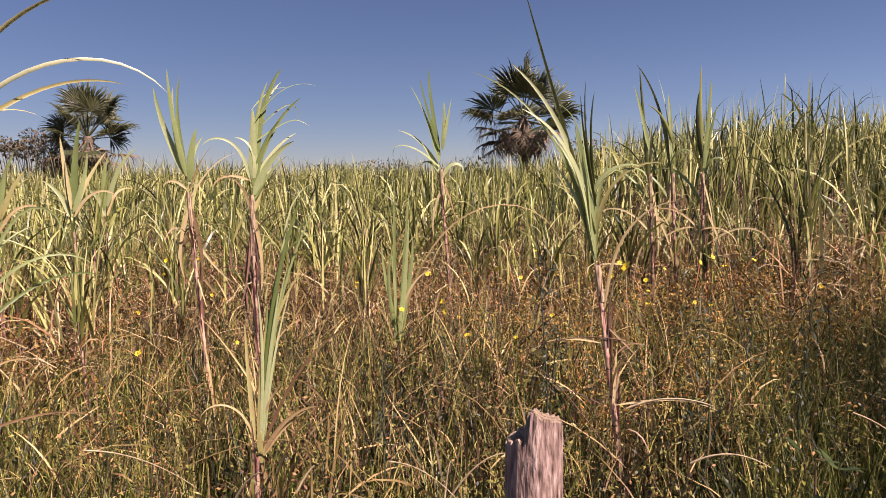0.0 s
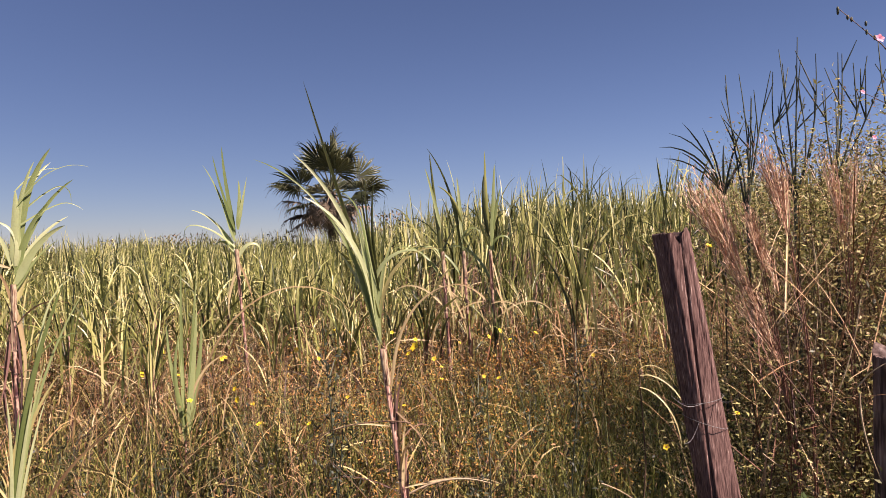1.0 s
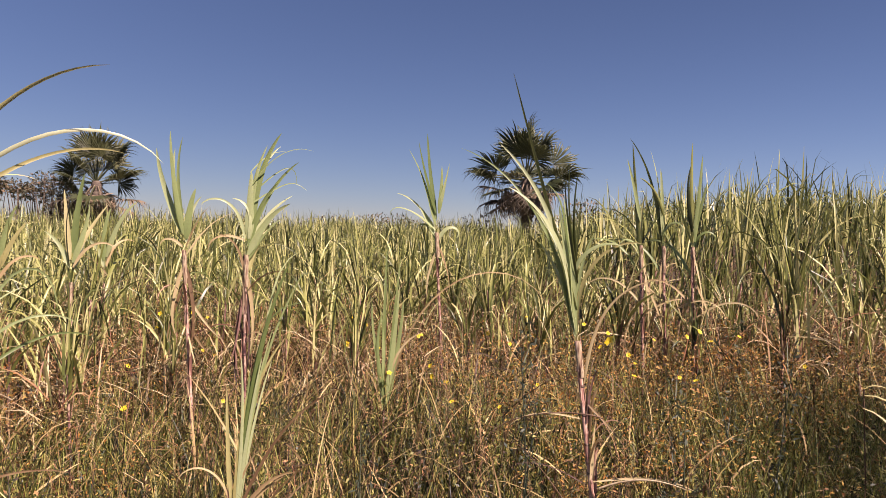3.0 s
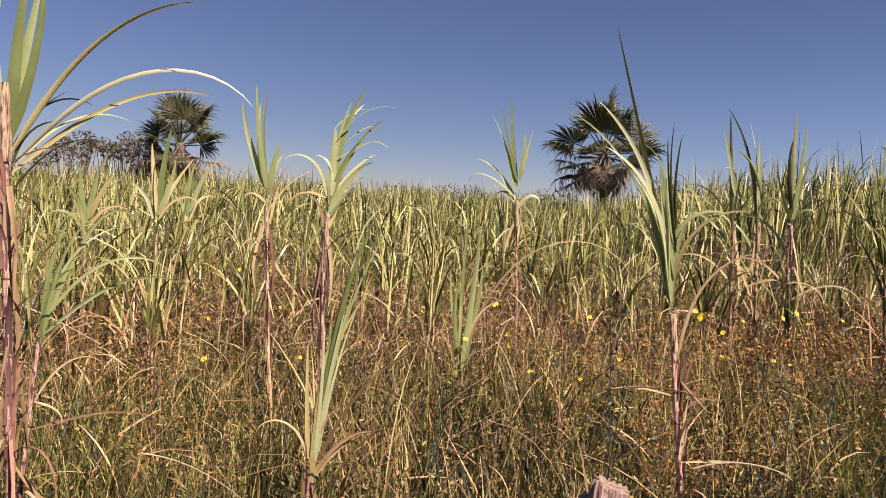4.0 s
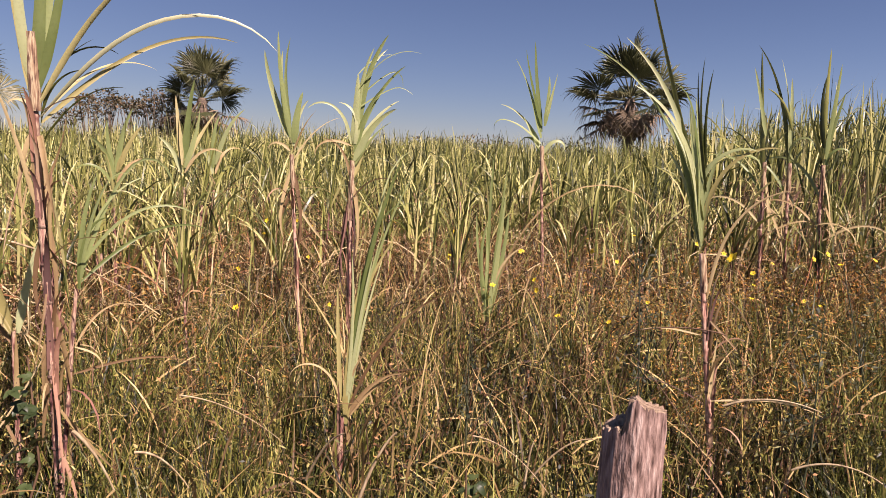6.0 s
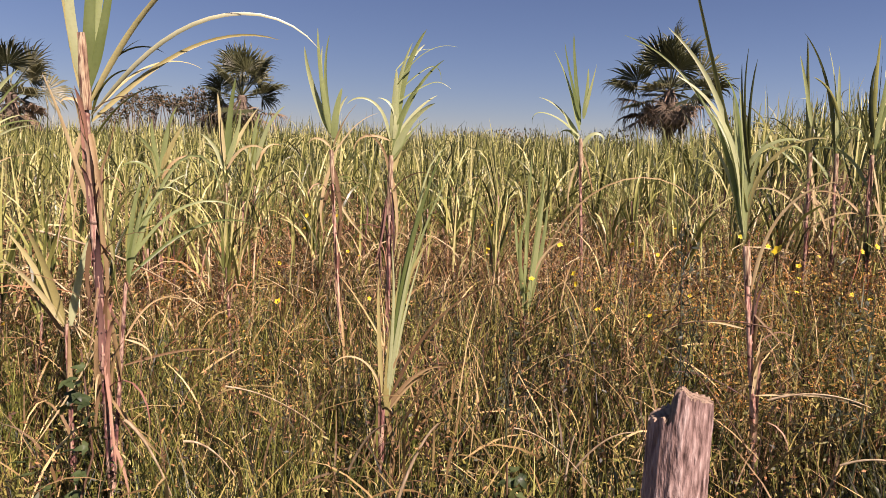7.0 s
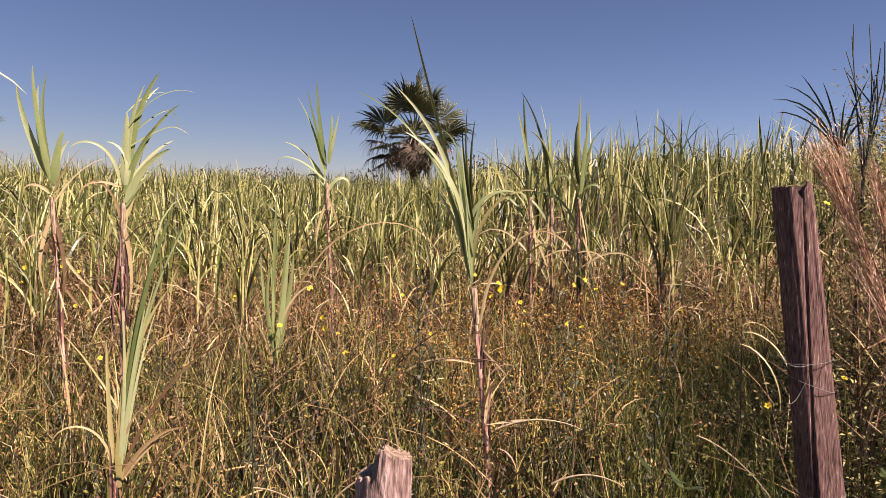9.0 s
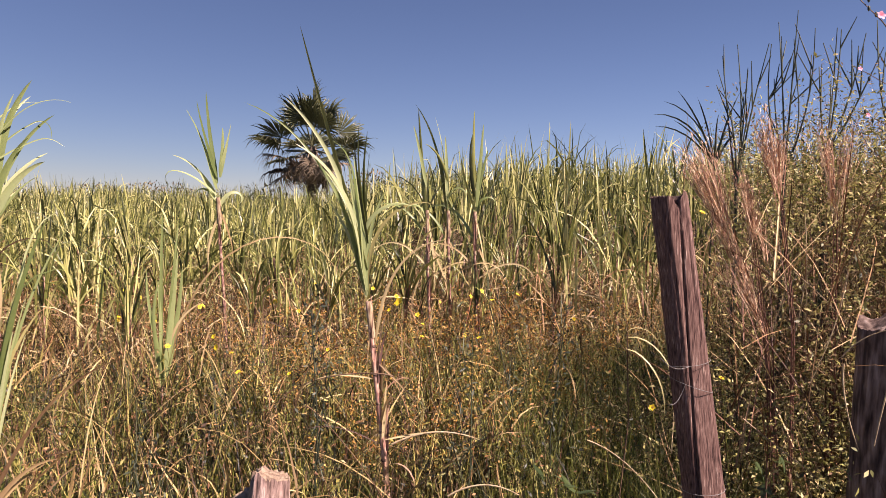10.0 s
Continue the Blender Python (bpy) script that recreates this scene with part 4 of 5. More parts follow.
def broken_top(x, y):
    # a splintered lower part on the walker's left
    u = x * 0.99 + y * 0.14 + 0.10 * math.sin(7 * y)
    step = float(sstep(-0.12, -0.26, u))
    return -0.008 * (y + 1) * (1 - step) - 0.007 * max(0.0, u) - 0.038 * step - 0.010 * float(sstep(-0.6, -0.95, u)) + 0.004 * step * math.sin(26 * u + 3 * y) + 0.005 * math.exp(-((u + 0.06) / 0.1) ** 2)


p1 = thing("fence_post", (0.039, 1.445, 0), "weathered grey-pink wooden fence post with a broken top", "fence post", "fence posts")
body, cap = post_mesh(1.334, 0.052, 0.0375, (0.0, 0.0), broken_top, 3, 0.05)
part("shaft", body, post_mat, p1)
part("end_grain", cap, break_mat, p1, "splintered pale broken end")


def notched_top(x, y):
    return 0.004 * x - 0.035 * math.exp(-(((x - 0.25) / 0.2) ** 2 + ((y + 0.9) / 0.5) ** 2)) + 0.012 * math.exp(-(((x - 0.75) / 0.15) ** 2 + ((y + 0.6) / 0.3) ** 2))


p2 = thing("fence_post", (1.203, 2.82, 0), "leaning weathered brown fence post with a dark notched top", "fence post", "fence posts")
body, cap = post_mesh(1.735, 0.072, 0.056, (-0.162, 0.01), notched_top, 5, 0.2, crack_at=(3.3, 1.85), faces=((4.95, 0.86), (3.40, 0.84)))
part("shaft", body, brown_post_mat, p2)
part("end_grain", cap, char_mat, p2, "dark weathered end")
for z, tilt, tail in ((1.22, 0.012, [(28, -0.10, -0.03, 0.03), (33, 0.05, -0.06, 0.04)]), (1.15, -0.02, [(26, -0.05, -0.02, -0.06)]), (0.82, 0.006, [])):
    part("wire", wire_loop(z, 0.0665, (-0.162 * z, 0.01 * z), tilt, tail), wire_mat, p2, "thin pale wire round the post")
p3 = thing("fence_post", (1.67, 2.88, 0), "thick dark old post stump with a brown top", "fence post", "fence posts")
body, cap = post_mesh(1.37, 0.115, 0.110, (0.0, 0.0), lambda x, y: 0.03 * x - 0.05 * max(0.0, -y - 0.3) + 0.022 * math.sin(5 * x + 2) * math.cos(4 * y), 9, 0.2)
part("shaft", body, stump_mat, p3)
part("end_grain", cap, stump_mat, p3, "brown weathered end")


# ---- fan palms ----
def fan_leaf(seed, radius=0.84, stem=0.8, n=34, hang=0.3):
    """A fan leaf along +x: its stalk, and pleated fingers that are joined over the inner half and hang at their split ends."""
    g = np.random.default_rng(seed)
    s = np.linspace(0, 1, 6)
    st = tube(np.stack([s * stem, 0 * s, -0.10 * s**2], 1), np.linspace(0.022, 0.012, 6), 5)
    ang = np.linspace(-1.95, 1.95, n) + g.normal(0, 0.03, n)
    half = 1.95 / n * 1.08
    L = radius * (0.72 + 0.28 * np.cos(ang * 0.7)) * g.uniform(0.85, 1.08, n)
    row = np.array([0.0, 0.2, 0.4, 0.5, 0.68, 0.86, 1.0])
    wide = np.where(row < 0.45, row, 0.40 * (1 - row) / 0.5 + 0.008)
    split = np.maximum(0, row - 0.5) / 0.5
    sink = g.uniform(0.4, 1.6, n) * hang
    swing = g.normal(0, 0.10, n)
    a = ang[:, None] + swing[:, None] * split[None] ** 2
    reach = L[:, None] * (row - 0.25 * split**2 * sink[:, None] / max(hang, 0.01) * 0.6)
    z = -0.10 + 0.16 * L[:, None] * row - 0.10 * L[:, None] * row * (np.abs(ang[:, None]) / 1.95) ** 2 - L[:, None] * sink[:, None] * split**2
    w = L[:, None] * wide[None] * half
    mid = np.stack([stem + reach * np.cos(a), reach * np.sin(a), z + 0.5 * w], -1)
    side = np.stack([-np.sin(a), np.cos(a), 0 * a], -1) * w[..., None]
    low = np.array([0, 0, 1.0]) * w[..., None]
    v = np.stack([mid - side - low, mid, mid + side - low], 2)
    k = len(row)
    i = np.arange(n)[:, None, None] * k * 3 + np.arange(k - 1)[None, :, None] * 3 + np.arange(2)[None, None]
    return st, (v.reshape(-1, 3), np.stack([i, i + 1, i + 4, i + 3], -1).reshape(-1, 4))


def fan_meshes(seed, material, *sizes):
    stalk, fan = fan_leaf(seed, *sizes)
    return mesh_from("leaf", *fan, material), mesh_from("leaf_stalk", *stalk, material)


FANS = [fan_meshes(11 + i, palm_mat) for i in range(3)]
DEAD_FANS = [fan_meshes(21 + i, palm_dead, 0.8, 0.7, 28, 0.6) for i in range(2)]


def palm_leaf(pair, parent, label=""):
    leaf = part("leaf", pair[0], None, parent, label)
    part("leaf_stalk", pair[1], None, leaf)
    return leaf


def fan_palm(x, y, crown_z, size, count, dead, label, seed, skirt=()):
    g = np.random.default_rng(seed)
    ob = thing("fan_palm", (x, y, 0), label, "palm tree", "fan palms behind the field")
    z = np.linspace(0, crown_z + 0.1, 26)
    trunk = tube(np.stack([0.05 * np.sin(z), 0 * z, z], 1), 0.17 + 0.025 * np.sin(z * 19) - 0.012 * z, 12)
    part("trunk", trunk, bark_mat, ob, "rough grey-brown trunk")
    for i in range(count + dead):
        live = i < count
        f = i / count if live else 0
        rise = 84 - 100 * f + g.normal(0, 12) if live else -52 + g.normal(0, 16)
        leaf = palm_leaf((FANS if live else DEAD_FANS)[i % (3 if live else 2)], ob, "" if live else "dead brown hanging leaf")
        k = size * (g.uniform(0.8, 1.12) if live else g.uniform(0.75, 1.0))
        leaf.matrix_basis = pose(0, 0, crown_z + 0.1 * (1 - f), g.normal(0, 40), -rise, i * 137.5 + g.normal(0, 10)) @ Matrix.Scale(k, 4)
    for a, rise, k in skirt:
        leaf = palm_leaf(DEAD_FANS[0], ob, "dead brown hanging leaf")
        leaf.matrix_basis = pose(0, 0, crown_z - 0.2, 0, -rise, a) @ Matrix.Scale(k * size, 4)
    return ob


fan_palm(-3.88, 20.2, 3.12, 1.06, 21, 14, "large fan palm with a ragged dark crown", 1, [(182, 5, 1.0), (175, -18, 1.05), (190, -32, 0.95), (4, -5, 0.8)])
fan_palm(-15.6, 17.2, 2.72, 1.02, 19, 13, "fan palm with a ragged grey-green crown", 2, [(48, -8, 1.05), (40, -28, 1.0), (225, -15, 0.9)])
fan_palm(-18.6, 12.1, 2.4, 1.06, 16, 9, "fan palm with a spreading green crown", 3)
fan_palm(-6.35, 3.3, 3.83, 0.9, 14, 8, "tall fan palm with drooping dead fronds", 4, [(8, -38, 1.15), (20, -50, 1.2), (14, -30, 1.2), (0, -46, 1.1), (26, -40, 1.2)])


# ---- far brush and a small tree ----
def brush(name, centres, label, category, kind_thing, mat):
    """Loose clumps of twigs and small leaves."""
    lv, st = [], []
    for x, y, z0, rx, rz, n in centres:
        d = R.normal(size=(n, 3))
        d /= np.linalg.norm(d, axis=1, keepdims=True)
        p = np.array([x, y, z0]) + d * R.uniform(0.3, 1.0, (n, 1)) ** 0.5 * (rx, rx, rz) * (1 + 0.25 * wave(d[:, 0] * 2, d[:, 2] * 2, 3))[:, None]
        lv.append(leaflets(p, d + R.normal(0, 0.7, (n, 3)), R.uniform(0.05, 0.13, n), R.uniform(0.03, 0.06, n)))
        m = max(3, n // 60)
        e = R.normal(size=(m, 3))
        e = np.array([x, y, z0]) + e / np.linalg.norm(e, axis=1, keepdims=True) * (rx * 0.95, rx * 0.95, rz)
        for q in e:
            s = np.linspace(0, 1, 5)[:, None]
            st.append(tube(np.array([x, y, 0.3 * z0]) * (1 - s) + q * s + np.array([0, 0, 0.25]) * np.sin(s * np.pi), np.linspace(0.03, 0.006, 5), 4))
    if kind_thing:
        ob = thing(name, (0, 0, 0), label, category)
        tagged(part("twig_mass", joined(st), bark_mat, ob), "thin bare twigs", kind="stuff")
        part("crown", joined(lv), mat, ob)
        x, y = centres[0][:2]
        part("trunk", tube([(x, y, 0), (x + .05, y, .8), (x, y + .05, 1.8)], [0.09, 0.07, 0.05], 8), bark_mat, ob)
    else:
        stuff(name, joined(lv + st), mat, label, category)


clumps = []
for x, y, z, rx, rz in ((-17.6, 16.3, 2.5, 0.85, 0.45), (-18.5, 15.6, 2.25, 0.8, 0.35), (-16.9, 17.0, 2.35, 0.7, 0.35), (-16.4, 16.9, 2.2, 0.6, 0.4)):
    for k in range(7):
        a, f = k * 2.4, math.sqrt((k + 0.5) / 7)
        clumps.append((x + rx * f * math.cos(a), y + rx * f * math.sin(a), z + R.normal(0, 0.6) * rz, R.uniform(0.22, 0.4), R.uniform(0.14, 0.22), 170))
brush("small_tree", clumps, "sparse small tree with thin dark foliage", "tree", True, brush_mat)
far = []
for i in range(46):
    a = radians(-74 + i * 2.55 + R.uniform(-0.6, 0.6))
    r = R.uniform(28, 36)
    tall = R.uniform(0.88, 1.05) + 0.18 * max(0.0, math.sin(i * 1.7))
    far.append((CX + r * math.sin(a), CY + r * math.cos(a), tall, R.uniform(1.0, 1.9), tall * 0.62, 1100))
far += [(-2.2, 19.5, 1.5, 0.9, 0.95, 1800), (-0.9, 20.5, 1.5, 1.0, 0.9, 1500), (-9.5, 24, 1.4, 1.6, 0.75, 1800), (-11.6, 24, 1.4, 1.5, 0.65, 1500), (-5.2, 20.8, 1.2, 1.0, 0.9, 1200)]
brush("far_brush", far, "low brown and green brush behind the field", "brush", False, brush_mat)


# ---- thicket by the leaning post ----
def thicket():
    n = 2500
    x = R.uniform(1.25, 3.9, n)
    y = R.uniform(2.95, 5.4, n)
    edge = sstep(1.42, 1.95, x - 0.10 * (y - 3)) * sstep(3.0, 4.0, y)
    h = (0.72 + 0.38 * sstep(1.5, 2.4, x) + 0.14 * sstep(2.0, 2.7, x) + 1.33 * edge + 0.10 * wave(x * 1.5, y * 1.5, 4) * edge) * R.uniform(0.80, 1.03, n)
    keep = (R.random(n) < 0.45 + 0.55 * sstep(1.5, 2.1, x)) & (np.hypot(x - 1.72, y - 2.88) > 0.2) & (y > 3.0 + 0.25 * (x < 1.6) + 0.42 * np.maximum(0, x - 1.7))
    x, y, h = x[keep], y[keep], h[keep]
    n = len(x)
    segs = 5
    sv, sq = blades(np.stack([x, y, 0 * x], 1), R.uniform(0, math.tau, n), np.radians(R.uniform(72, 89, n)), h, 0.004, np.radians(R.uniform(-15, 35, n)), segs, 0.6, 1.5, 0, 1, 0.3)
    mid = sv.reshape(n, segs + 1, 3, 3)[:, :, 1]
    for name, per, size, mat, label in (("thicket_leaves", 36, 0.028, thicket_mat, "olive small leaves of a roadside thicket"), ("thicket_seeds", 22, 0.019, seed_mat, "brown seed heads and dried leaves of a thicket"),
                                        ("thicket_pale_seeds", 5, 0.016, straw_mat, "pale dry seed tufts on a thicket")):
        i = np.repeat(np.arange(n), per)
        f = np.where(R.random(n * per) < 0.55, R.uniform(0.15, 1, n * per), R.uniform(0.78, 1, n * per)) * segs
        j = np.minimum(f.astype(int), segs - 1)
        fr = (f - j)[:, None]
        p = mid[i, j] * (1 - fr) + mid[i, j + 1] * fr
        d = R.normal(size=(len(p), 3)) * (1, 1, 0.7) + (0, 0, 0.2)
        d /= np.linalg.norm(d, axis=1, keepdims=True)
        stuff(name, leaflets(p + d * R.uniform(0, 0.06, (len(p), 1)), d, R.uniform(0.6, 1.4, len(p)) * size, R.uniform(0.25, 0.5, len(p)) * size), mat, label, "weeds")
    # bare crossing twigs
    m = 900
    bx = R.uniform(1.2, 3.4, m)
    b = np.stack([bx, 2.95 + 0.4 * np.maximum(0, bx - 1.7) + R.uniform(0, 1.0, m), R.uniform(0.0, 1.5, m)], 1)
    tw = blades(b, R.uniform(0, math.tau, m), np.radians(R.uniform(20, 85, m)), R.uniform(0.3, 0.9, m), R.uniform(0.003, 0.007, m), np.radians(R.uniform(0, 50, m)), 4, 0.6, 1.5, 0, 1, 0.4)
    stuff("thicket_stems", (sv, sq), twig_mat, "brown stems of the thicket", "weeds")
    stuff("thicket_twigs", tw, red_straw_mat, "thin dry twigs and stems of the thicket", "weeds")


thicket()


def spear_stalks():
    """Bare dark branching stalks above the thicket: each shoot by its tip from the fork, with forks of its own."""
    for x, y, z, tips in ((1.765, 4.61, 2.07, ((-.12, .04, .47), (-.09, .06, .56), (-.03, .01, .62), (.04, -.05, .34), (.12, -.04, .62), (.06, .08, .48))),
                          (1.987, 4.53, 2.17, ((-.09, .04, .5), (.02, -.01, .69), (-.05, .06, .64), (.10, -.04, .58), (-.07, .03, .29), (.07, .1, .36))),
                          (2.159, 4.45, 2.24, ((-.05, .02, .27), (.02, -.05, .47), (.14, -.06, .45), (.21, -.1, .36), (.07, .1, .32))),
                          (2.55, 4.5, 2.25, ((-.12, .02, .4), (.04, -.05, .5), (.16, .06, .42), (.02, .1, .3)))):
        ob = thing("bare_weed", (x, y, 0), "tall bare weed with dark forked stalks", "weed", "bare weeds over the thicket")
        low = z - 0.25
        part("stalk", tube([(0, 0, 0), (0.02, 0, 0.5 * low), (0.0, 0.0, low)], [0.012, 0.011, 0.009], 6), shoot_mat, ob)
        for tip in tips:
            tip = np.array(tip) * (1, 1, 0.88) + (0, 0, 0.25)
            f = np.linspace(0, 1, 8)[:, None]
            bow = np.array([tip[0], tip[1], 0]) * 0.5 + R.normal(0, 0.02, 3) * (1, 1, 0)
            p = np.array([0, 0, low]) + tip * f + bow * np.sin(f * np.pi) * R.uniform(-0.6, 0.8)
            shoot = part("shoot", tube(p, np.linspace(0.0062, 0.002, 8), 6), shoot_mat, ob)
            for k in range(R.integers(1, 4)):
                b = p[R.integers(3, 7)]
                L = R.uniform(0.12, 0.26)
                q = b + np.array([R.normal(0, 0.35), R.normal(0, 0.2), 1.0]) * L * f[:5] / f[4]
                part("twig", tube(q, np.linspace(0.0045, 0.002, 5), 5), shoot_mat, shoot)
    ob = thing("wild_grass_clump", (1.655, 4.65, 0), "tall grass clump with arching narrow blades", "grass")
    part("stem", tube([(0, 0, 0), (0.0, 0, 1.0), (0.0, 0.0, 2.0)], [0.006, 0.005, 0.004], 6), shoot_mat, ob)
    for a, rise, L, droop in ((178, 62, .36, 40), (170, 58, .42, 60), (182, 72, .48, 30), (175, 80, .4, 15), (20, 70, .4, 70), (160, 76, .5, 60), (190, 66, .5, 75), (10, 80, .45, 20), (250, 70, .45, 80)):
        part("blade", blades([(0, 0, 1.95)], radians(a), radians(rise), L, 0.016, radians(droop), 7, 0.4, 1.5, 0.9, 0.6, 0.5), shoot_mat, ob)


shoot_mat = leaf_material("dark_shoot", [(0.02, 0.028, 0.016), (0.044, 0.056, 0.028), (0.08, 0.088, 0.044)], 0.1, 0.6, "object")
spear_stalks()


red_stem_mat = solid_material("red_grass_stem", [(0.048, 0.02, 0.0144), (0.136, 0.06, 0.04), (0.256, 0.136, 0.088)], (30, 30, 8), 0.7, 0.2)


def plume_tier(g, foot, tip, n, spread):
    """A brush of fine branches that leave foot towards tip."""
    foot, tip = np.array(foot), np.array(tip)
    d = tip - foot
    L = np.linalg.norm(d)
    a, el = math.atan2(d[1], d[0]), math.asin(d[2] / L)
    flat = max(0.35, math.cos(el))
    h = g.uniform(0, 0.5, n)[:, None]
    v, q = blades(foot + d * h + g.normal(0, 0.008, (n, 3)), a + g.normal(0, spread / flat, n), el + g.normal(0, spread, n), L * (1 - h[:, 0]) * g.uniform(0.65, 1.12, n), g.uniform(0.0025, 0.0045, n),
                  g.uniform(-0.1, 0.25, n), 5, 0.0, 1.5, g.normal(0, 1, n), 0.7, 0.4)
    at = v.reshape(n, 6, 2, 3)[:, 1:].mean(2).reshape(-1, 3)
    at = np.repeat(at, 2, 0) + g.normal(0, 0.004, (len(at) * 2, 3))
    m = len(at)
    spike = leaflets(at, d / L + g.normal(0, 0.22, (m, 3)), g.uniform(0.015, 0.035, m), g.uniform(0.002, 0.004, m))
    return joined([(v, q), spike])


def red_grass(x, y, stems, tiers, seed):
    """Tall dry grass: thin stems, and plumes in tiers along them."""
    g = np.random.default_rng(seed)
    ob = thing("red_grass_tuft", (x, y, 0), "tall dry red-brown grass with feathery tiers fanned out", "grass", "red grass tufts")
    o = np.array([x, y, 0])
    for s in stems:
        s = np.array(s) - o
        for k in range(3):
            w = s + g.normal(0, 0.012, 3)
            f = np.linspace(0, 1, 12)
            p = np.stack([np.interp(f, np.linspace(0, 1, len(w)), w[:, i]) for i in range(3)], 1)
            part("stem", tube(p, np.linspace(0.0035, 0.0016, 12), 5), red_stem_mat, ob)
    for foot, tip, n, spread in tiers:
        part("plume", plume_tier(g, np.array(foot) - o, np.array(tip) - o, n, spread), plume_mat, ob, "feathery pink-tan seed plume")


red_grass(1.49, 3.27, [((1.49, 3.27, 0), (1.47, 3.28, 0.85), (1.447, 3.29, 1.22), (1.37, 3.32, 1.42), (1.30, 3.34, 1.59)), ((1.53, 3.25, 0), (1.50, 3.27, 0.8), (1.44, 3.3, 1.3), (1.385, 3.31, 1.62))],
          [((1.30, 3.342, 1.56), (1.13, 3.38, 1.92), 58, 0.15), ((1.31, 3.342, 1.56), (1.19, 3.40, 1.95), 50, 0.15), ((1.37, 3.32, 1.40), (1.25, 3.358, 1.67), 34, 0.13), ((1.437, 3.295, 1.22), (1.32, 3.336, 1.49), 40, 0.11),
           ((1.385, 3.314, 1.58), (1.333, 3.331, 1.83), 40, 0.14), ((1.42, 3.30, 1.50), (1.37, 3.33, 1.72), 16, 0.12)], 31)
red_grass(1.53, 3.25, [((1.53, 3.26, 0), (1.52, 3.26, 0.86), (1.503, 3.268, 1.35), (1.444, 3.291, 1.78))], [((1.45, 3.291, 1.74), (1.38, 3.313, 2.04), 40, 0.13), ((1.455, 3.3, 1.70), (1.44, 3.313, 2.0), 22, 0.09)], 32)
red_grass(1.78, 3.5, [((1.8, 3.5, 0), (1.79, 3.5, 1.0), (1.76, 3.5, 1.7))], [((1.76, 3.5, 1.68), (1.70, 3.5, 2.02), 30, 0.1), ((1.77, 3.5, 1.68), (1.80, 3.5, 2.04), 26, 0.1)], 33)


# ---- flowers ----
def flower_meshes():
    petals = []
    for i in range(5):
        a = i * math.tau / 5
        v, q = blades([(0, 0, 0)], a, radians(40), 0.020, 0.019, radians(50), 4, 0.2, 1.2, 0, 0.35, 0.35)
        petals.append(mesh_from("petal", v, q, petal_mat))
    return petals


PETALS = flower_meshes()
PINK_PETALS = []
for q in PETALS:
    q = q.copy()
    q.materials.clear()
    q.materials.append(pink_mat)
    PINK_PETALS.append(q)
LONG_STEM = mesh_from("stem", *tube([(0.05, 0.02, -0.34), (0.02, 0, -0.15), (0, 0, 0)], [0.002, 0.0017, 0.0014], 5), weed_mat)


def flower(x, y, z, k, tilt, turn, petals=PETALS, label="bright yellow five-petalled wild flower", group="yellow wild flowers"):
    ob = thing("wild_flower", (x, y, z), label, "flower", group)
    st = part("stem", LONG_STEM, None, ob)
    head = part("blossom_centre", tube([(0, 0, -0.004), (0, 0, 0.004)], [0.004, 0.003], 6), orange_mat, ob)
    for p in petals:
        o = part("petal", p, None, head)
        o.matrix_basis = pose(0, 0, 0, tilt, 0, turn) @ Matrix.Scale(k, 4)
    return ob


for x, y, z, k in ((-0.045, 4.41, 1.17, 1.8), (-1.26, 6.54, .86, 2.0), (-1.88, 6.57, .80, 1.8), (-2.31, 5.97, .76, 1.5), (-2.74, 2.26, .83, 1.1), (-2.44, 1.98, .67, 1.1), (-2.16, 1.86, .53, 1.4),
                   (.49, 5.53, 1.06, 1.6), (.34, 5.54, 1.08, 1.5), (.88, 2.75, 1.09, .9), (1.16, 2.97, 1.14, .9), (1.17, 3.29, 1.69, 1.1), (-.63, 4.42, .76, 1.2), (-1.76, 6.17, .85, 1.6),
                   (-2.08, 5.49, .86, 1.5), (.42, 5.7, 1.10, 1.7), (-.2, 5.9, 1.02, 1.5), (-.9, 5.8, .9, 1.3), (.65, 5.4, 1.12, 1.4), (.05, 4.45, 1.1, 1.2), (-1.2, 5.2, .7, 1.3), (-3.0, 5.0, .8, 1.2),
                   (1.0, 5.2, 1.0, 1.1), (-.4, 6.1, 1.05, 1.4), (-3.4, 5.6, .95, 1.3)):
    flower(x, y, z, k if k > 1.75 and x > -0.1 and y < 4.42 else k * 0.68, R.uniform(10, 75), R.uniform(-60, 60))

for i in range(24):
    fx, fy, fr, fa = sector(1, 4.4, 6.6, -48, 14)
    flower(float(fx[0]), float(fy[0]), float(weed_height(fx, fy)[0]) * R.uniform(0.85, 1.08), R.uniform(0.7, 1.2), R.uniform(10, 75), R.uniform(-60, 60))

BUD = mesh_from("bud", *tube([(0, 0, -0.012), (0, 0, -0.004), (0, 0, 0.008), (0, 0, 0.014)], [0.002, 0.006, 0.006, 0.001], 6), shoot_mat)
pink = thing("pink_mallow", (2.3, 4.1, 0), "tall flowering weed with pink blossoms and dark buds", "weed")
part("stalk", tube([(0.45, 0, 0), (0.42, 0, 1.4), (0.22, 0, 2.25), (-0.08, 0, 2.62), (-0.28, 0, 2.80)], [0.006, 0.005, 0.004, 0.0025, 0.0015], 6), twig_mat, pink)
for i in range(16):
    f = i / 15
    p = (np.interp(f, (0, 0.45, 1), (-0.28, -0.08, 0.22)) + R.normal(0, 0.012), R.normal(0, 0.01), np.interp(f, (0, 0.45, 1), (2.80, 2.62, 2.25)) + R.normal(0, 0.012))
    b = part("bud", BUD, None, pink)
    b.location = p
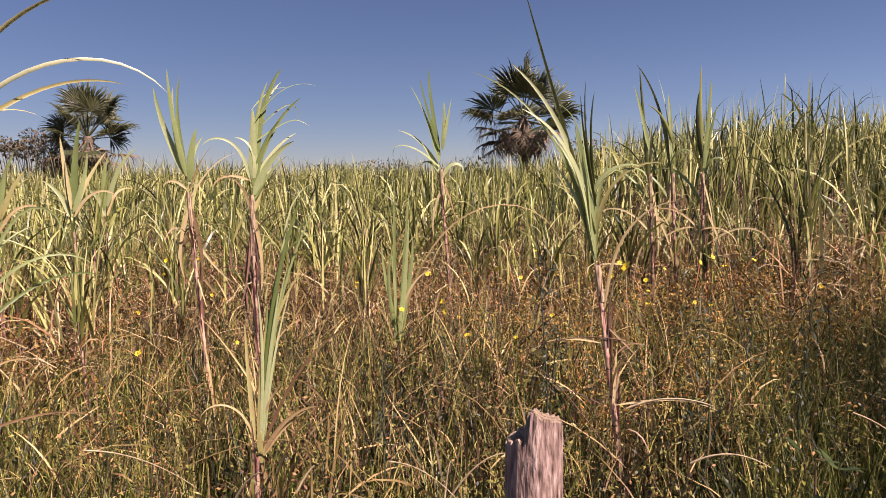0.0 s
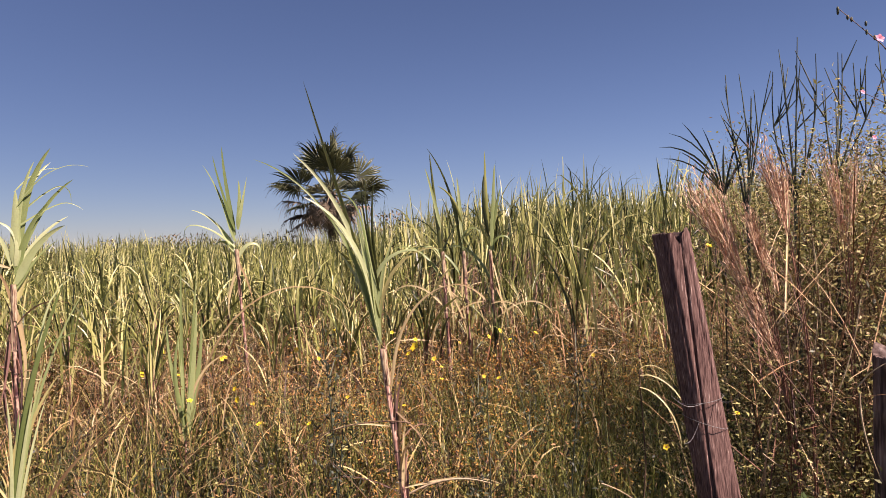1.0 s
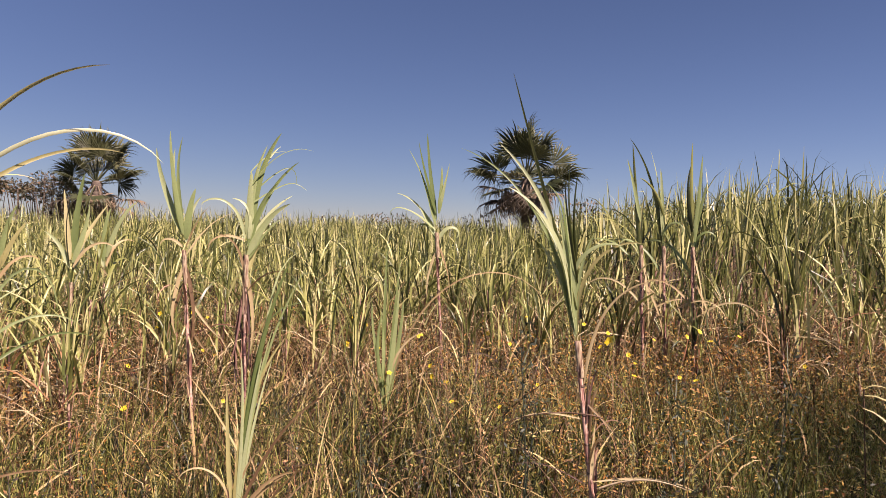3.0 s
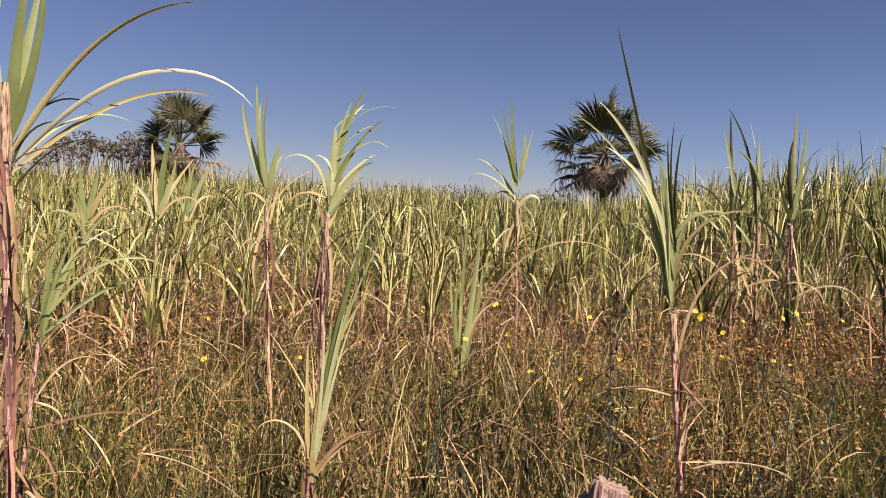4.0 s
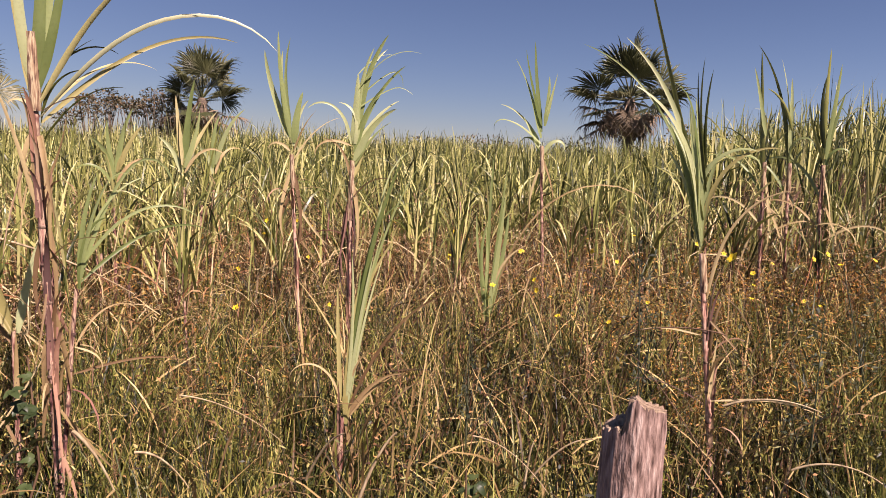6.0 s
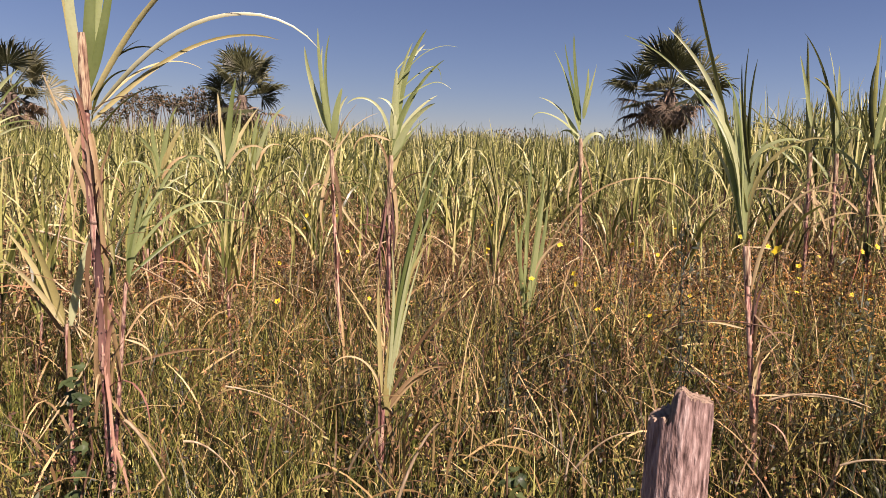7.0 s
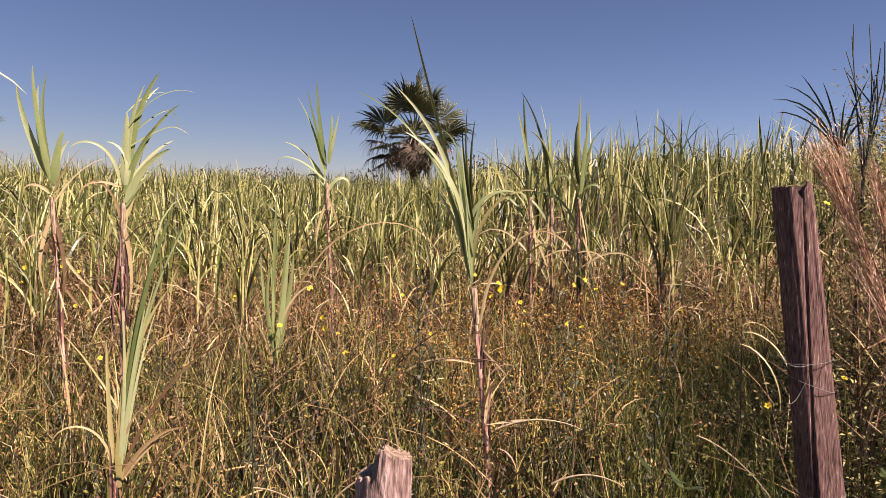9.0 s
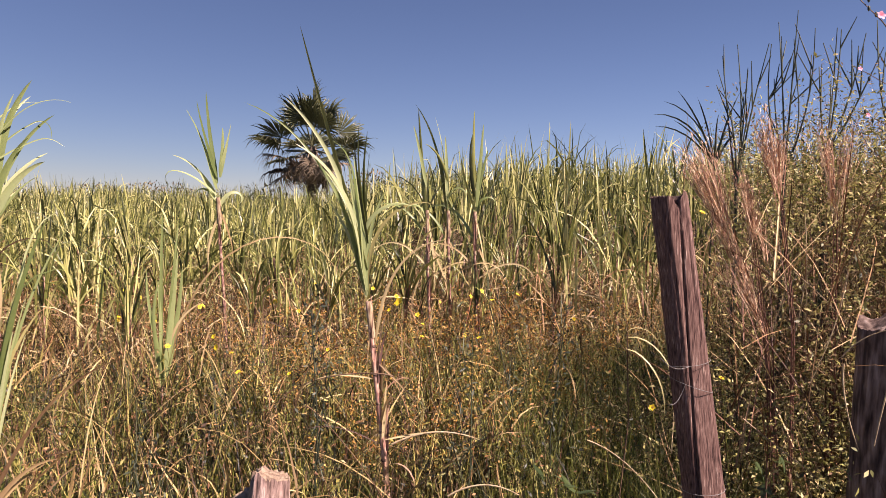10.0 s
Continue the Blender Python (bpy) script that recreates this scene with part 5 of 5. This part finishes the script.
for px, pz, k in ((-0.10, 2.64, 1.3), (0.05, 2.05, 1.0), (0.22, 2.25, 0.9)):
    for p in PINK_PETALS:
        o = part("petal", p, None, pink, "pink petal")
        o.matrix_basis = pose(px, -0.02, pz, 70, 0, 10) @ Matrix.Scale(k, 4)


for a, b in (((0.30, 0, 2.0), (-0.19, 0.04, 2.42)), ((0.32, 0, 1.9), (0.0, 0.0, 2.28)), ((0.30, 0, 2.05), (0.10, -0.03, 2.55)), ((0.34, 0, 1.8), (-0.15, 0.02, 2.20))):
    a, b = np.array(a), np.array(b)
    f = np.linspace(0, 1, 7)[:, None]
    p = a * (1 - f) + b * f + np.array([0, 0, 0.06]) * np.sin(f * np.pi)
    part("branch", tube(p, np.linspace(0.004, 0.0012, 7), 5), twig_mat, pink)
    for i in range(8):
        h = R.uniform(0.35, 1.0)
        o = part("bud", BUD, None, pink)
        o.location = a * (1 - h) + b * h + np.array([0, 0, 0.06]) * math.sin(h * math.pi) + R.normal(0, 0.012, 3)
    for p in PINK_PETALS:
        o = part("petal", p, None, pink, "pink petal")
        o.matrix_basis = pose(b[0] + 0.03, b[1] - 0.02, b[2] - 0.02, 70, 0, 10) @ Matrix.Scale(0.7, 4)


# ---- vine at the stout cane's foot ----
def broad_leaf(seed):
    """A three-lobed leaf with a raised rib."""
    lobes = [blades([(0, 0, 0)], radians(a), radians(14), L, W, radians(45), 6, 0.25, 1.4, 0, 0.3, 0.55) for a, L, W in ((0, 0.085, 0.05), (48, 0.06, 0.04), (-48, 0.06, 0.04))]
    return joined(lobes)


vine = thing("climbing_vine", (-1.95, 2.03, 0), "green vine with broad lobed leaves on a cane's foot", "vine")
part("stem", tube([(0.06, 0.02, 0), (-0.05, 0, 0.3), (0.03, 0.02, 0.55), (-0.03, 0.03, 0.9)], [0.005, 0.005, 0.004, 0.003], 6), twig_mat, vine)
LOBED = mesh_from("leaf", *broad_leaf(1), vine_mat)
for i in range(22):
    z = 0.25 + 0.6 * i / 21
    o = part("leaf", LOBED, None, vine)
    o.matrix_basis = pose(R.normal(0, 0.06), R.normal(-0.02, 0.05), z, R.normal(0, 25), R.uniform(-10, 50), R.uniform(180, 360)) @ Matrix.Scale(R.uniform(0.5, 0.95), 4)


# ---- small growth near the walker ----
def drooping_leaves():
    ob = thing("wild_grass_clump", (0.865, 3.07, 0), "pale grass clump with drooping broad blades", "grass")
    part("stem", tube([(0.06, 0.03, 0), (-0.01, 0.02, 0.5), (0.02, 0.01, 0.95), (0.0, 0, 1.27)], [0.003, 0.0026, 0.0022, 0.002], 6), twig_mat, ob)
    for z, a, rise, L, droop, w in ((1.25, 350, 20, .30, 112, .008), (1.21, 335, 0, .28, 92, .008), (1.27, 15, 50, .17, 120, .005)):
        part("blade", blades([(0, 0, z)], radians(a), radians(rise), L, w, radians(droop), 9, 0.4, 0.6, 0.9, 0.5, 0.5), cane_yellow, ob)


def dark_clump(x, y, z, n, seed, size):
    g = np.random.default_rng(seed)
    ob = thing("broad_leaf_weed", (x, y, 0), "low weed with broad dark green leaves", "weed", "broad-leaved weeds")
    part("stem", tube([(0, 0, 0), (0.01, 0.01, 0.5 * z), (0, 0, z)], [0.005, 0.004, 0.003], 6), twig_mat, ob)
    for i in range(n):
        o = part("leaf", LOBED, None, ob)
        o.matrix_basis = pose(g.normal(0, 0.05), g.normal(0, 0.05), z * g.uniform(0.72, 1.04), g.normal(0, 30), g.uniform(-20, 60), g.uniform(0, 360)) @ Matrix.Scale(g.uniform(0.55, 1.0) * size, 4)


def dark_stem(x, y, z, n, seed):
    """A thin upright weed, nearly bare, with short dark side twigs."""
    g = np.random.default_rng(seed)
    ob = thing("bare_weed", (x, y, 0), "thin dark upright weed with short twigs", "weed", "thin dark weeds")
    part("stalk", tube([(0, 0, 0), (g.normal(0, 0.03), 0, 0.5 * z), (g.normal(0, 0.05), 0, z)], [0.005, 0.004, 0.0015], 6), shoot_mat, ob)
    for i in range(n):
        h = z * g.uniform(0.45, 0.98)
        part("twig", blades([(0, 0, h)], g.uniform(0, math.tau), radians(g.uniform(45, 75)), g.uniform(0.08, 0.2), 0.006, radians(g.uniform(-20, 10)), 4, 0.8, 1.2, 0.6, 1, 0.4), shoot_mat, ob)
    m = 9 * n
    p = np.stack([g.normal(0, 0.035, m), g.normal(0, 0.035, m), z * g.uniform(0.5, 1.03, m)], 1)
    tagged(part("foliage", leaflets(p, g.normal(size=(m, 3)) + (0, 0, 0.5), g.uniform(0.02, 0.04, m), g.uniform(0.008, 0.014, m)), shoot_mat, ob), "tiny dark leaves", kind="stuff")


def arched(points, radius, label):
    ob = thing("arching_stem", (points[0][0], points[0][1], 0), label, "dry stem", "bent dry stems")
    p = np.array(points, float) - (points[0][0], points[0][1], 0)
    f = np.linspace(0, 1, 16)
    q = np.stack([np.polyval(np.polyfit(np.linspace(0, 1, len(p)), p[:, i], len(p) - 1), f) for i in range(3)], 1)
    part("stem", tube(q, np.linspace(radius * 0.75, radius * 0.35, 16), 6), twig_mat if "dark" in label else stub_mat, ob)


stub_mat = solid_material("bleached_cane", [(0.16, 0.112, 0.064), (0.336, 0.256, 0.152), (0.48, 0.392, 0.256)], (60, 60, 20), 0.7, 0.4)
drooping_leaves()
for x, y, z, n, k in ((0.595, 2.72, 0.84, 12, 1.1), (0.70, 2.78, 0.72, 8, 0.9), (-0.72, 2.75, 0.55, 9, 0.8), (1.28, 2.86, 0.9, 9, 0.9)):
    dark_clump(x, y, z, n, int(x * 100) % 97, k)
for x, y, z, n in ((-0.37, 3.77, 1.32, 12), (-0.28, 3.6, 1.0, 8), (0.30, 3.6, 1.15, 9), (0.75, 3.9, 1.25, 8), (-0.95, 3.3, 0.9, 6), (0.55, 4.4, 1.3, 8)):
    dark_stem(x, y, z, n, int(abs(x) * 100))
arched([(0.0, 3.72, 0.93), (-0.16, 3.69, 0.945), (-0.38, 3.65, 0.90), (-0.52, 3.62, 0.76)], 0.0045, "thin dark arching stem beside a tall cane")
arched([(-0.02, 3.55, 0.45), (-0.12, 3.5, 0.62), (-0.26, 3.46, 0.80), (-0.34, 3.42, 0.86)], 0.004, "thin dark bent stem among the grass")
for a, b, r in (((-0.89, 2.32, 0.56), (-0.79, 2.37, 0.80), 0.008), ((-0.50, 2.71, 0.56), (-0.477, 2.715, 0.72), 0.006), ((-0.45, 2.62, 0.64), (-0.277, 2.66, 0.79), 0.005),
                ((0.265, 2.82, 0.76), (0.49, 2.815, 0.775), 0.005), ((0.036, 3.31, 0.76), (0.352, 3.32, 0.795), 0.006), ((-1.52, 2.07, 0.68), (-1.41, 2.18, 0.55), 0.006),
                ((-0.55, 2.37, 0.84), (-0.34, 2.44, 0.69), 0.003), ((-1.64, 2.37, 0.75), (-1.375, 2.6, 0.56), 0.004), ((-1.62, 1.94, 0.77), (-1.54, 2.04, 0.51), 0.008),
                ((-3.43, 2.86, 1.1), (-3.0, 3.4, 0.77), 0.010), ((0.675, 2.69, 1.0), (0.91, 2.63, 0.81), 0.003), ((-1.2, 2.5, 0.5), (-1.02, 2.45, 0.72), 0.007)):
    m = [(a[i] * 0.5 + b[i] * 0.5) + (0.035 if i == 2 else 0.0) for i in range(3)]
    arched([a, m, b], r, "bleached broken cane stem lying in the weeds")
for a, m, b, r in (((1.461, 2.794, 1.26), (1.52, 2.765, 1.33), (1.60, 2.726, 1.364), 0.003), ((1.465, 2.79, 1.24), (1.475, 2.785, 1.12), (1.515, 2.77, 0.98), 0.004), ((1.60, 2.726, 1.34), (1.57, 2.74, 1.16), (1.55, 2.75, 1.0), 0.005),
                   ((1.528, 3.311, 1.48), (1.64, 3.26, 1.37), (1.74, 3.214, 1.24), 0.0025), ((1.564, 3.296, 1.45), (1.55, 3.30, 1.30), (1.52, 3.315, 1.12), 0.003), ((1.551, 3.3, 1.7), (1.57, 3.3, 1.5), (1.576, 3.29, 1.22), 0.0025),
                   ((1.25, 3.0, 1.0), (1.38, 2.97, 0.9), (1.55, 2.95, 0.78), 0.003), ((1.62, 3.1, 1.5), (1.55, 3.1, 1.2), (1.40, 3.1, 0.9), 0.0025)):
    arched([a, m, b], r, "thin pale dry stem crossing the thicket")
